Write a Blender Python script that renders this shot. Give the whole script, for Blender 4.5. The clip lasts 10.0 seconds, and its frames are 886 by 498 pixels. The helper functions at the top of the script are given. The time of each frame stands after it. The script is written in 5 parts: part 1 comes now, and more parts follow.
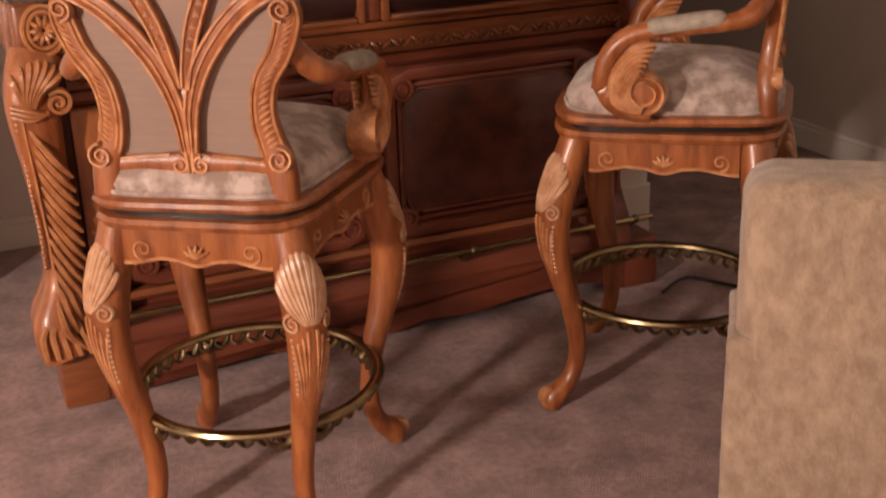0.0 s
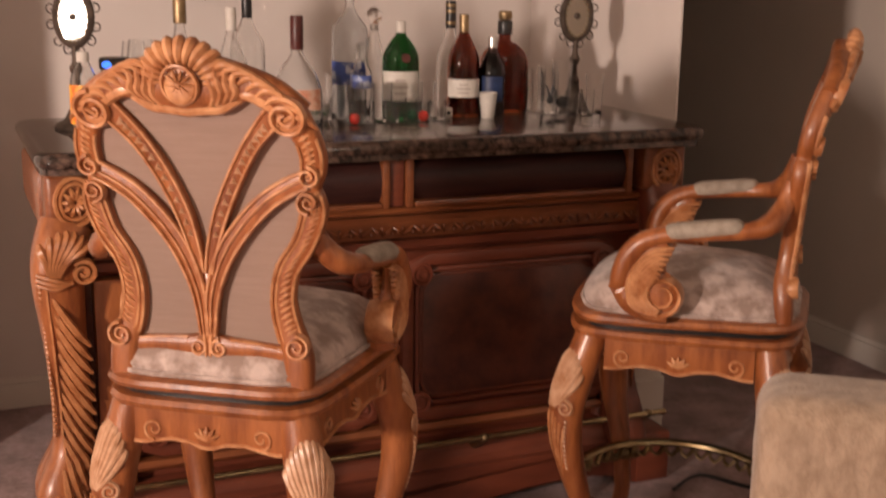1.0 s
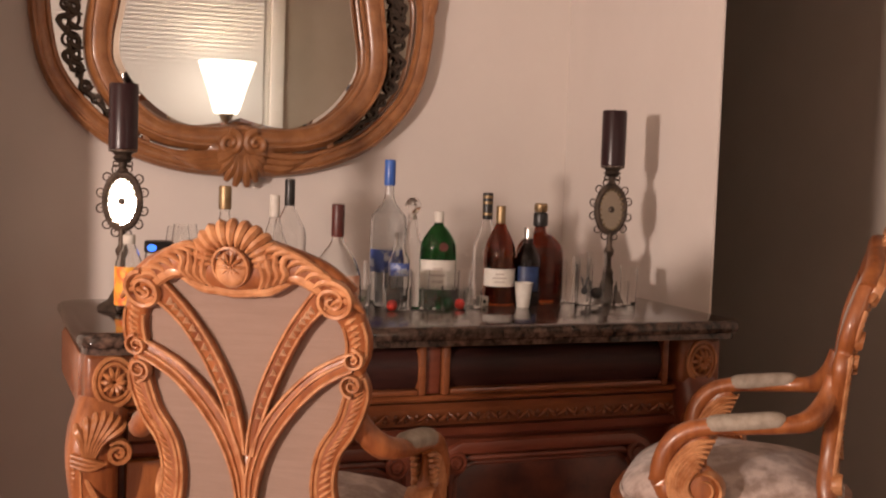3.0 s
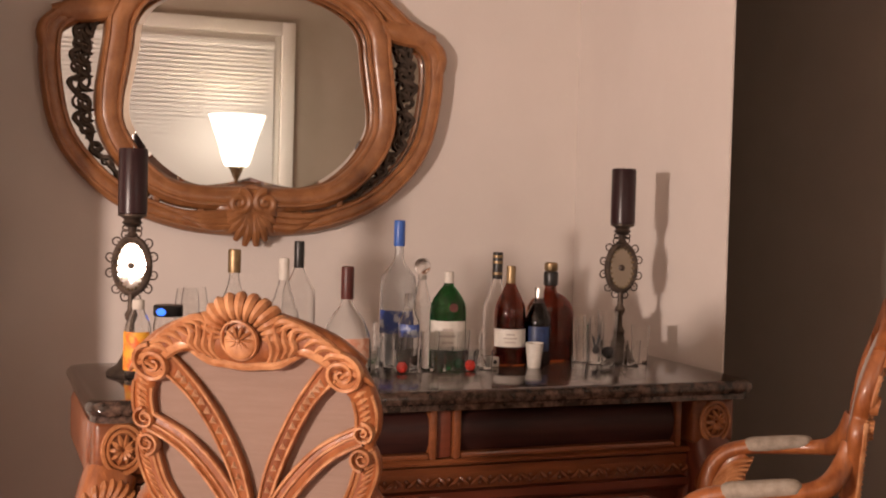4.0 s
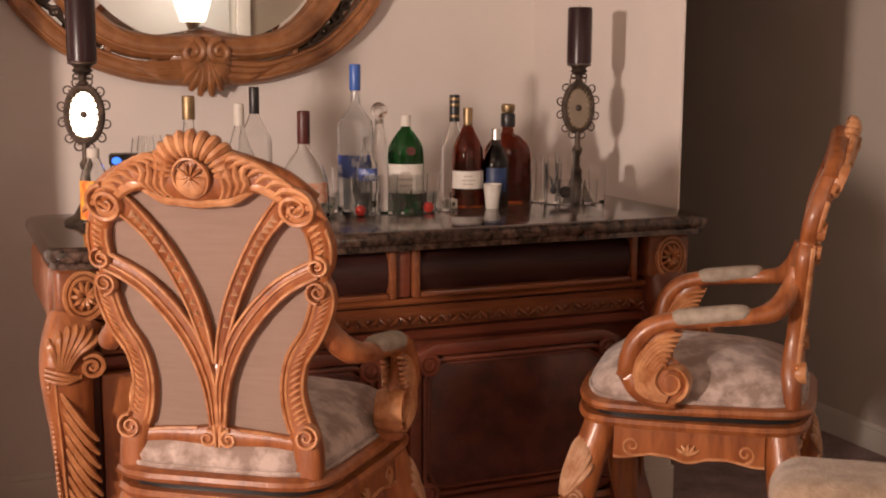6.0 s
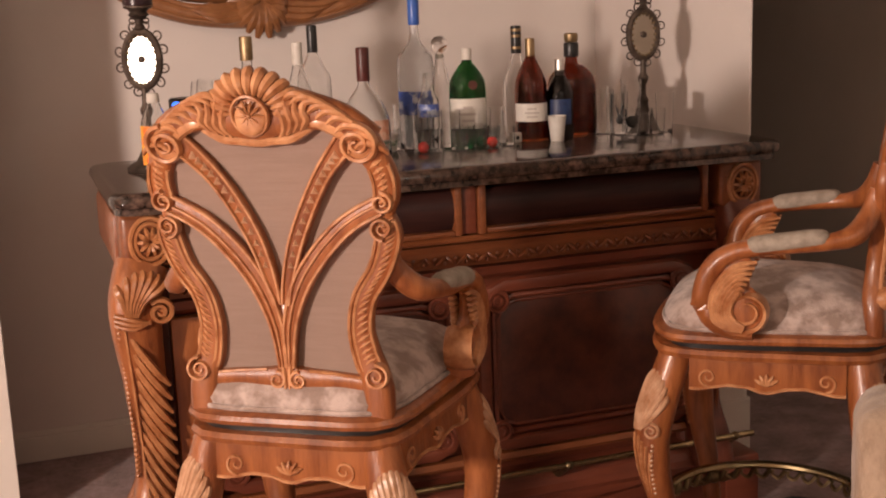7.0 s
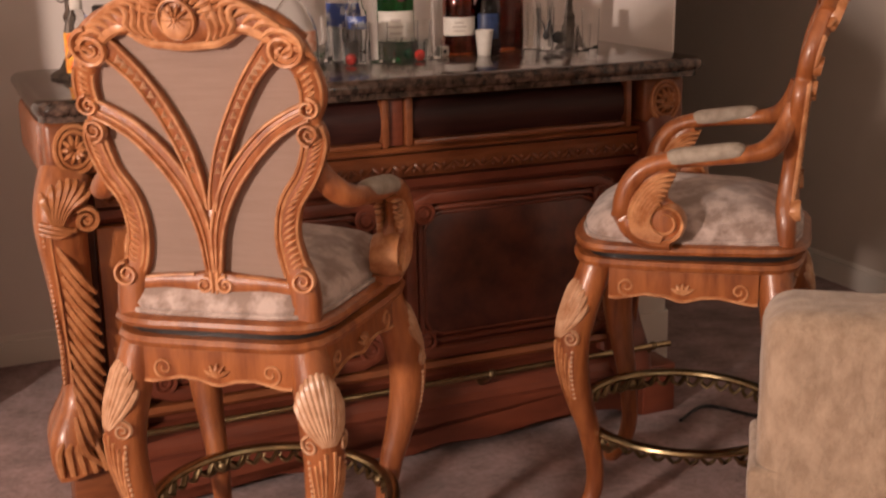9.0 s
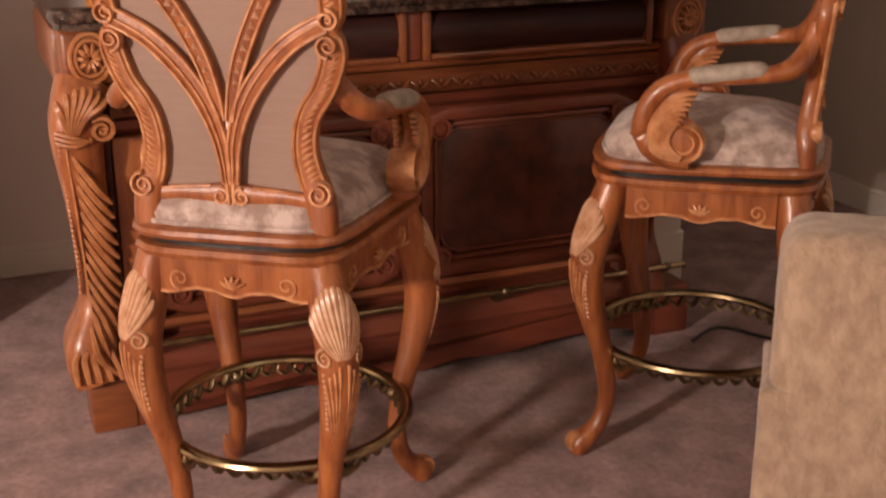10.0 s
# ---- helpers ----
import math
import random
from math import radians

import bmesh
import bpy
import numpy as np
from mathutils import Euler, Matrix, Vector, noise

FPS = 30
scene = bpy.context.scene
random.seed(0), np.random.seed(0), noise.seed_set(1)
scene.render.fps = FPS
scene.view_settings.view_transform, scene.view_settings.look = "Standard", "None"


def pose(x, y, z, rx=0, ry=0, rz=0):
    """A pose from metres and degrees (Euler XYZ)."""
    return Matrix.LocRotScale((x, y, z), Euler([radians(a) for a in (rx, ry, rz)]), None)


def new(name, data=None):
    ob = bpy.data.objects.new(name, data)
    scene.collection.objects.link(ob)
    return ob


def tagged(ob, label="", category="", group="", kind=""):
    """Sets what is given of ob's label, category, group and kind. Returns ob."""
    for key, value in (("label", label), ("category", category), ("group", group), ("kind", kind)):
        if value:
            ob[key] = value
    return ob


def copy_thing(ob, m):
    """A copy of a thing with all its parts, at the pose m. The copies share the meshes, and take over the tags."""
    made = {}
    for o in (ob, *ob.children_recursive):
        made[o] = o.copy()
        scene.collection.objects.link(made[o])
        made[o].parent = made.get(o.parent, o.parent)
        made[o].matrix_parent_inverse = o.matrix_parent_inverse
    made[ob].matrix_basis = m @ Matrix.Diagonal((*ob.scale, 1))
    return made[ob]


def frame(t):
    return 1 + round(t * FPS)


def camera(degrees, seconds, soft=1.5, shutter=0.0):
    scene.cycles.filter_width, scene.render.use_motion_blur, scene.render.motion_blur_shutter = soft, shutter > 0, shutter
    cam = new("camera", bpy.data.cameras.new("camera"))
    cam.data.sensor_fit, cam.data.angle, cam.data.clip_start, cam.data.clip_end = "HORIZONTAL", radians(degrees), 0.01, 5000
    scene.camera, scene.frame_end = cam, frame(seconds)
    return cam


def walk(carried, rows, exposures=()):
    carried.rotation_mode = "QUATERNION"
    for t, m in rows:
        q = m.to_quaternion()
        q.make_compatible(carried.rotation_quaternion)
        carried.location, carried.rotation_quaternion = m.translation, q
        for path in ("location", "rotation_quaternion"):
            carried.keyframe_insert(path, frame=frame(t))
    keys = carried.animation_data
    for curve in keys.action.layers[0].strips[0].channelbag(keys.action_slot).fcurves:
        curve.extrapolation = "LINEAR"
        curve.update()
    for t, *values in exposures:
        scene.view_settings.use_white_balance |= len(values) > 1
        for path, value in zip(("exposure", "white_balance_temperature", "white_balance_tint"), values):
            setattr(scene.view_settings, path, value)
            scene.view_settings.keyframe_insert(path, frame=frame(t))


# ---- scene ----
cam = camera(40.22, 10.0, soft=2.0, shutter=0.4)
# seconds, x, y, z, tilt, roll, yaw
ROWS = [
    (0.0, 0.004, -0.014, 1.408, -20.97, 1.74, -3.48),
    (0.5, 0.005, -0.012, 1.440, -17.76, 1.87, -2.71),
    (1.0, 0.003, -0.012, 1.467, -13.23, -0.95, -1.91),
    (1.5, -0.016, 0.001, 1.451, -10.10, -1.55, -0.32),
    (2.0, -0.025, -0.011, 1.459, -9.16, -1.55, -0.33),
    (2.5, -0.043, -0.021, 1.454, -6.95, -1.51, -0.55),
    (3.0, -0.037, -0.026, 1.458, -4.21, -1.94, -0.76),
    (3.2, -0.040, -0.033, 1.465, -3.62, -2.25, -1.07),
    (4.3, -0.032, -0.008, 1.507, -1.95, -1.35, -0.12),
    (4.5, -0.021, -0.026, 1.482, -3.63, -1.24, -0.32),
    (5.0, -0.009, -0.025, 1.477, -9.01, -0.74, -1.58),
    (5.2, -0.005, -0.027, 1.474, -9.37, -0.54, -2.13),
    (6.3, -0.007, -0.031, 1.453, -8.64, 0.20, -1.54),
    (6.5, -0.003, -0.027, 1.448, -10.20, 1.49, -0.98),
    (7.0, -0.009, 0.016, 1.438, -11.51, 2.05, 0.80),
    (7.5, 0.000, 0.000, 1.433, -11.32, 2.10, -0.00),
    (8.0, 0.011, -0.004, 1.429, -11.04, 2.11, -2.08),
    (8.5, 0.013, -0.012, 1.429, -11.73, 2.51, -2.21),
    (9.0, -0.006, -0.027, 1.419, -15.24, 0.87, -2.43),
    (9.5, -0.028, 0.020, 1.403, -16.25, 0.22, -0.87),
    (10.0, -0.014, -0.019, 1.413, -19.12, 0.08, -1.58),
]
walk(cam, [(t, pose(x, y, z, 90 + tilt, roll, yaw)) for t, x, y, z, tilt, roll, yaw in ROWS])

# ---------------------------------------------------------------- light
BEAR = 20.9                       # the room's axes, turned from the first view
ROOM = pose(-1.19, 3.89, 0, 0, 0, BEAR)      # x along the mirror wall, -y into the room
BAR = pose(-0.819, 2.734, 0, 0, 0, BEAR)     # x along the bar front, -y towards the stools
CEIL = 3.40

world = bpy.data.worlds.new("world")
scene.world = world
world.use_nodes = True
world.node_tree.nodes["Background"].inputs[0].default_value = (0.01, 0.012, 0.02, 1)
world.node_tree.nodes["Background"].inputs[1].default_value = 0.3
scene.view_settings.exposure = 0.26


def lamp(name, place, watts, radius, colour):
    data = bpy.data.lights.new(name, "POINT")
    data.energy, data.shadow_soft_size, data.color = watts, radius, colour
    ob = new(name, data)
    ob.matrix_world = Matrix.Translation(place)
    return ob


LAMP_B = ROOM @ Vector((-3.20, -4.10, 1.62))
LAMP_A = ROOM @ Vector((1.41, -4.5, 1.86))
lamp("bulb_light", LAMP_B, 640.0, 0.16, (1.0, 0.775, 0.665))
lamp("bulb_light", LAMP_A, 1.2, 0.12, (1.0, 0.82, 0.68))


# ---------------------------------------------------------------- materials
def material(name, colour, rough=0.5, metal=0.0, second=None, scale=6.0, stretch=(1, 1, 1), bump=0.0, bump_scale=60.0,
             coat=0.0, detail=6.0, contrast=(0.35, 0.65), spec=0.5, sheen=0.0, vary=0.0):
    """Two-tone noise over the object's own space, with fine relief."""
    m = bpy.data.materials.new(name)
    m.use_nodes = True
    nt = m.node_tree
    b = nt.nodes["Principled BSDF"]
    b.inputs["Base Color"].default_value = (*colour, 1)
    b.inputs["Roughness"].default_value = rough
    b.inputs["Metallic"].default_value = metal
    b.inputs["Specular IOR Level"].default_value = spec
    b.inputs["Coat Weight"].default_value = coat
    b.inputs["Coat Roughness"].default_value = 0.18
    b.inputs["Sheen Weight"].default_value = sheen
    tc = nt.nodes.new("ShaderNodeTexCoord")
    mp = nt.nodes.new("ShaderNodeMapping")
    mp.inputs["Scale"].default_value = stretch
    nt.links.new(tc.outputs["Object"], mp.inputs["Vector"])
    if second:
        n1 = nt.nodes.new("ShaderNodeTexNoise")
        n1.inputs["Scale"].default_value = scale
        n1.inputs["Detail"].default_value = detail
        n1.inputs["Roughness"].default_value = 0.62
        nt.links.new(mp.outputs["Vector"], n1.inputs["Vector"])
        ramp = nt.nodes.new("ShaderNodeValToRGB")
        ramp.color_ramp.elements[0].position, ramp.color_ramp.elements[1].position = contrast
        ramp.color_ramp.elements[0].color = (*colour, 1)
        ramp.color_ramp.elements[1].color = (*second, 1)
        nt.links.new(n1.outputs["Fac"], ramp.inputs["Fac"])
        last = ramp.outputs["Color"]
        if vary:
            n3 = nt.nodes.new("ShaderNodeTexNoise")
            n3.inputs["Scale"].default_value = scale * 0.17
            n3.inputs["Detail"].default_value = 3
            nt.links.new(tc.outputs["Object"], n3.inputs["Vector"])
            hv = nt.nodes.new("ShaderNodeHueSaturation")
            mr = nt.nodes.new("ShaderNodeMapRange")
            mr.inputs[1].default_value, mr.inputs[2].default_value = 0.3, 0.7
            mr.inputs[3].default_value, mr.inputs[4].default_value = 1 - vary, 1 + vary
            nt.links.new(n3.outputs["Fac"], mr.inputs[0])
            nt.links.new(mr.outputs[0], hv.inputs["Value"])
            nt.links.new(last, hv.inputs["Color"])
            last = hv.outputs["Color"]
        nt.links.new(last, b.inputs["Base Color"])
    if bump:
        n2 = nt.nodes.new("ShaderNodeTexNoise")
        n2.inputs["Scale"].default_value = bump_scale
        n2.inputs["Detail"].default_value = 4
        nt.links.new(mp.outputs["Vector"], n2.inputs["Vector"])
        bp_ = nt.nodes.new("ShaderNodeBump")
        bp_.inputs["Strength"].default_value = bump
        bp_.inputs["Distance"].default_value = 0.004
        nt.links.new(n2.outputs["Fac"], bp_.inputs["Height"])
        nt.links.new(bp_.outputs["Normal"], b.inputs["Normal"])
    return m


def glass_material(name, tint, rough=0.02):
    m = bpy.data.materials.new(name)
    m.use_nodes = True
    b = m.node_tree.nodes["Principled BSDF"]
    b.inputs["Base Color"].default_value = (*tint, 1)
    b.inputs["Roughness"].default_value = rough
    b.inputs["Transmission Weight"].default_value = 1.0
    b.inputs["IOR"].default_value = 1.45
    return m


def glow(name, colour, strength):
    m = bpy.data.materials.new(name)
    m.use_nodes = True
    b = m.node_tree.nodes["Principled BSDF"]
    b.inputs["Base Color"].default_value = (*colour, 1)
    b.inputs["Emission Color"].default_value = (*colour, 1)
    b.inputs["Emission Strength"].default_value = strength
    return m


HONEY = material("honey_wood", (0.185, 0.050, 0.014), 0.36, second=(0.385, 0.130, 0.040), scale=5, stretch=(6, 6, 1), bump=0.28, bump_scale=40, coat=0.25, vary=0.25)
CARVED = material("carved_honey_wood", (0.31, 0.108, 0.036), 0.36, second=(0.60, 0.300, 0.140), scale=26, bump=0.35, bump_scale=70, coat=0.3, vary=0.12)
PALE = material("rubbed_pale_carving", (0.36, 0.170, 0.080), 0.38, second=(0.56, 0.34, 0.21), scale=30, bump=0.4, bump_scale=80, coat=0.2)
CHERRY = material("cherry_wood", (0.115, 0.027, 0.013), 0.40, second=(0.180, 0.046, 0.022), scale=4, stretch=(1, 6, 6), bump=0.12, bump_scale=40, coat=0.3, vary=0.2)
BURL = material("burl_veneer", (0.060, 0.016, 0.010), 0.36, second=(0.135, 0.038, 0.021), scale=14, detail=10, bump=0.08, bump_scale=30, coat=0.35, vary=0.35)
EBONY = material("dark_drawer_veneer", (0.028, 0.010, 0.009), 0.45, second=(0.052, 0.018, 0.014), scale=6, stretch=(1, 8, 8), spec=0.3)
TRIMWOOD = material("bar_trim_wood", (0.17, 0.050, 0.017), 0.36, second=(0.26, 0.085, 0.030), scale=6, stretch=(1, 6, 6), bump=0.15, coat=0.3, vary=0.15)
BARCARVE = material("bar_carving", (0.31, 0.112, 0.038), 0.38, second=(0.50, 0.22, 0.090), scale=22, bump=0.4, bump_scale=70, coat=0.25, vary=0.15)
GRANITE = material("granite", (0.022, 0.014, 0.011), 0.10, second=(0.16, 0.10, 0.075), scale=38, detail=9, contrast=(0.42, 0.72), coat=0.2, vary=0.4)
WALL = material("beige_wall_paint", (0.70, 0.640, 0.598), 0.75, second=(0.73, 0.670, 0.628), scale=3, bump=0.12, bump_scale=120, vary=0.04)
# wall colour lowered to put the dimness of the hall side into it
EASTWALL = material("shade_dimmed_wall", (0.51, 0.45, 0.395), 0.75, second=(0.54, 0.475, 0.42), scale=3, bump=0.12, bump_scale=120, vary=0.04)
# tan, lowered further so these walls bounce less light
TANWALL = material("darkened_tan_wall", (0.36, 0.30, 0.235), 0.75, second=(0.39, 0.325, 0.26), scale=3, bump=0.12, bump_scale=120, vary=0.04)
# ceiling colour set dark to hold down the light it throws back
CEILING = material("dimmed_ceiling", (0.30, 0.26, 0.22), 0.85, second=(0.33, 0.285, 0.24), scale=4, bump=0.2, bump_scale=90)
WHITE = material("white_trim_paint", (0.72, 0.68, 0.62), 0.45, second=(0.76, 0.72, 0.66), scale=5, bump=0.05)
CARPET = material("mauve_carpet", (0.21, 0.132, 0.125), 0.95, second=(0.36, 0.24, 0.23), scale=55, detail=8, bump=1.0, bump_scale=260, contrast=(0.3, 0.7), spec=0.1, sheen=0.2, vary=0.34)
SEATCLOTH = material("damask_seat_cloth", (0.28, 0.205, 0.17), 0.8, second=(0.52, 0.415, 0.37), scale=20, detail=3, contrast=(0.40, 0.60), bump=0.5, bump_scale=220, spec=0.25, sheen=0.3)
BACKCLOTH = material("tan_back_cloth", (0.30, 0.205, 0.160), 0.72, second=(0.335, 0.232, 0.185), scale=9, stretch=(1, 1, 14), bump=0.45, bump_scale=130, spec=0.3, sheen=0.3, vary=0.1)
PADCLOTH = material("arm_pad_cloth", (0.27, 0.225, 0.18), 0.8, second=(0.38, 0.325, 0.265), scale=40, bump=0.5, bump_scale=200, spec=0.2)
SOFACLOTH = material("tan_chenille", (0.27, 0.19, 0.13), 0.9, second=(0.40, 0.295, 0.21), scale=34, stretch=(1, 1, 0.6), bump=0.8, bump_scale=150, spec=0.15, sheen=0.3, vary=0.12)
BRASS = material("aged_brass", (0.44, 0.34, 0.19), 0.24, 1.0, second=(0.26, 0.20, 0.11), scale=18, bump=0.1)
DARKBRASS = material("tarnished_brass", (0.13, 0.095, 0.055), 0.4, 1.0, second=(0.26, 0.19, 0.10), scale=40, bump=0.5)
IRON = material("antique_iron", (0.055, 0.042, 0.034), 0.5, 0.7, second=(0.12, 0.09, 0.07), scale=35, bump=0.5)
CANDLE = material("plum_candle_wax", (0.020, 0.007, 0.009), 0.30, second=(0.028, 0.010, 0.012), scale=12, spec=0.35)
MIRROR = material("silvered_mirror", (0.88, 0.88, 0.87), 0.015, 1.0)
FRAMEWOOD = material("mirror_frame_wood", (0.24, 0.095, 0.034), 0.36, second=(0.36, 0.155, 0.06), scale=6, stretch=(3, 3, 3), bump=0.25, bump_scale=50, coat=0.3, vary=0.15)
BLIND = material("blind_slat", (0.76, 0.74, 0.71), 0.5)
CLEAR = glass_material("clear_glass", (0.992, 0.996, 0.994), 0.005)
GREEN = glass_material("green_bottle_glass", (0.035, 0.30, 0.10), 0.05)
FROST = glass_material("frosted_bottle_glass", (0.93, 0.95, 0.96), 0.22)
AMBER = glass_material("amber_liquor_glass", (0.42, 0.115, 0.035), 0.04)
SMOKE = glass_material("dark_liquor_glass", (0.06, 0.03, 0.03), 0.05)
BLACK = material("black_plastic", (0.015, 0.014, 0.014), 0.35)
GOLD = material("gold_foil", (0.42, 0.31, 0.18), 0.46, 1.0, second=(0.28, 0.20, 0.11), scale=30)
SILVER = material("silver_foil", (0.6, 0.58, 0.55), 0.3, 1.0)
PAPERW = material("white_label_paper", (0.66, 0.63, 0.58), 0.6, second=(0.56, 0.52, 0.46), scale=30)
PAPERB = material("navy_label_paper", (0.010, 0.022, 0.075), 0.45, second=(0.020, 0.048, 0.14), scale=38, contrast=(0.42, 0.62))
PAPERM = material("blue_and_white_print", (0.035, 0.075, 0.30), 0.45, second=(0.50, 0.54, 0.62), scale=34, contrast=(0.50, 0.60))
PAPERO = material("orange_label_paper", (0.85, 0.16, 0.03), 0.5, second=(0.85, 0.42, 0.04), scale=30, contrast=(0.45, 0.55))
PAPERP = material("salmon_label_paper", (0.62, 0.27, 0.17), 0.55, second=(0.70, 0.45, 0.33), scale=50, contrast=(0.4, 0.6))
REDP = material("dark_red_foil", (0.055, 0.012, 0.010), 0.4, second=(0.10, 0.02, 0.016), scale=30)
BLUEP = material("blue_foil", (0.03, 0.10, 0.42), 0.3, second=(0.05, 0.15, 0.5), scale=20)
# emission that stands for a blue reflection on the jar lid
BLUEGLINT = glow("blue_glint_glow", (0.05, 0.20, 1.0), 1.5)
REDBEAD = material("red_bead", (0.55, 0.03, 0.02), 0.25)
PRINT = material("faded_print", (0.40, 0.35, 0.31), 0.6)
SHADE = glow("frosted_glass_shade", (1.0, 0.90, 0.76), 3.0)


# ---------------------------------------------------------------- mesh helpers
def part(name, bm, mat, parent=None, label="", smooth=True):
    me = bpy.data.meshes.new(name)
    bmesh.ops.recalc_face_normals(bm, faces=bm.faces)
    bm.to_mesh(me)
    bm.free()
    me.materials.append(mat)
    if smooth:
        for p in me.polygons:
            p.use_smooth = True
        me.set_sharp_from_angle(angle=radians(38))
    ob = new(name, me)
    if parent:
        ob.parent = parent
    if label:
        ob["label"] = label
    return ob


def again(ob, m, parent=None):
    """Another part on the same mesh."""
    o = new(ob.name.split(".")[0], ob.data)
    o.parent = parent or ob.parent
    o.matrix_basis = m
    if "label" in ob:
        o["label"] = ob["label"]
    return o


def thing(name, m, label, category, group="", kind=""):
    ob = new(name)
    ob.empty_display_size = 0.1
    ob.matrix_world = m
    return tagged(ob, label, category, group, kind)


def add_box(bm, x0, x1, y0, y1, z0, z1, bevel=0.0, seg=2):
    vs = [bm.verts.new((x, y, z)) for z in (z0, z1) for y in (y0, y1) for x in (x0, x1)]
    fs = [bm.faces.new([vs[i] for i in q]) for q in ((0, 2, 3, 1), (4, 5, 7, 6), (0, 1, 5, 4), (2, 6, 7, 3), (0, 4, 6, 2), (1, 3, 7, 5))]
    if bevel:
        es = list({e for f in fs for e in f.edges})
        bmesh.ops.bevel(bm, geom=es, offset=bevel, segments=seg, profile=0.5, affect="EDGES")
    return bm


def box(*a, **k):
    return add_box(bmesh.new(), *a, **k)


def add_prism(bm, outline, lo, hi, axis="z"):
    """An outline in a plane, drawn out along an axis."""
    def at(p, h):
        return {"z": (p[0], p[1], h), "y": (p[0], h, p[1]), "x": (h, p[0], p[1])}[axis]
    a = [bm.verts.new(at(p, lo)) for p in outline]
    b = [bm.verts.new(at(p, hi)) for p in outline]
    n = len(outline)
    for i in range(n):
        bm.faces.new((a[i], a[(i + 1) % n], b[(i + 1) % n], b[i]))
    for loop in (a, b):
        f = bm.faces.new(loop)
        if n > 4:
            bmesh.ops.triangulate(bm, faces=[f])
    return bm


def prism(outline, lo, hi, axis="z", bevel=0.0):
    bm = add_prism(bmesh.new(), outline, lo, hi, axis)
    if bevel:
        es = [e for e in bm.edges if len(e.link_faces) == 2 and e.calc_face_angle(0) > 0.6]
        bmesh.ops.bevel(bm, geom=es, offset=bevel, segments=2, profile=0.5, affect="EDGES")
    return bm


def add_lathe(bm, profile, n=24, centre=(0, 0, 0), squash=1.0, cap=True):
    rings = []
    for r, z in profile:
        rings.append([bm.verts.new((centre[0] + r * math.cos(2 * math.pi * i / n), centre[1] + squash * r * math.sin(2 * math.pi * i / n), centre[2] + z)) for i in range(n)])
    for a, b in zip(rings, rings[1:]):
        for i in range(n):
            bm.faces.new((a[i], a[(i + 1) % n], b[(i + 1) % n], b[i]))
    if cap:
        bm.faces.new(rings[0])
        bm.faces.new(rings[-1])
    return bm


def lathe(profile, n=24, **k):
    return add_lathe(bmesh.new(), profile, n, **k)


def spline(pts, steps=6):
    """A smooth line through points of any length."""
    pts = [tuple(p) for p in pts]
    out = []
    for i in range(len(pts) - 1):
        p0, p1, p2, p3 = pts[max(i - 1, 0)], pts[i], pts[i + 1], pts[min(i + 2, len(pts) - 1)]
        for k in range(steps):
            t = k / steps
            out.append(tuple(0.5 * (2 * b + (c - a) * t + (2 * a - 5 * b + 4 * c - d) * t * t + (3 * b - a - 3 * c + d) * t ** 3) for a, b, c, d in zip(p0, p1, p2, p3)))
    out.append(pts[-1])
    return out


def add_sweep(bm, path, up=(0, 1, 0), n=10, square=1.0, closed=False):
    """Rows (x, y, z, half width, half depth): depth lies along up."""
    up = Vector(up)
    pts = [Vector(p[:3]) for p in path]
    m = len(pts)
    rings = []
    for i, p in enumerate(path):
        a, b = (pts[i - 1], pts[(i + 1) % m]) if closed else (pts[max(i - 1, 0)], pts[min(i + 1, m - 1)])
        t = (b - a).normalized()
        s = t.cross(up)
        if s.length < 1e-4:
            s = t.orthogonal()
        s.normalize()
        d = s.cross(t).normalized()
        ring = []
        for k in range(n):
            q = 2 * math.pi * k / n
            c, e = math.cos(q), math.sin(q)
            c, e = math.copysign(abs(c) ** square, c), math.copysign(abs(e) ** square, e)
            ring.append(bm.verts.new(pts[i] + s * (p[3] * c) + d * (p[4] * e)))
        rings.append(ring)
    pairs = list(zip(rings, rings[1:])) + ([(rings[-1], rings[0])] if closed else [])
    for a, b in pairs:
        for k in range(n):
            bm.faces.new((a[k], a[(k + 1) % n], b[(k + 1) % n], b[k]))
    if not closed:
        bm.faces.new(rings[0])
        bm.faces.new(rings[-1])
    return bm


def sweep(path, **k):
    return add_sweep(bmesh.new(), path, **k)


def add_ball(bm, c, r, squash=(1, 1, 1), u=10, v=7):
    mat = Matrix.Translation(c) @ Matrix.Diagonal((r * squash[0], r * squash[1], r * squash[2], 1))
    bmesh.ops.create_uvsphere(bm, u_segments=u, v_segments=v, radius=1, matrix=mat)
    return bm


def spiral(cx, cz, y, r0, r1, turns, start, sign, w, d, n=30):
    """A scroll in an upright plane, as rows for sweep."""
    out = []
    for i in range(n + 1):
        t = i / n
        r = r0 + (r1 - r0) * t
        a = start + sign * turns * 2 * math.pi * t
        k = 1 - 0.45 * t
        out.append((cx + r * math.cos(a), y, cz + r * math.sin(a), w * k, d * k))
    return out


# ---------------------------------------------------------------- the room
def setting(name, bm, mat, label, category):
    ob = part(name, bm, mat, smooth=False)
    ob.matrix_world = ROOM
    return tagged(ob, label, category, kind="structure")


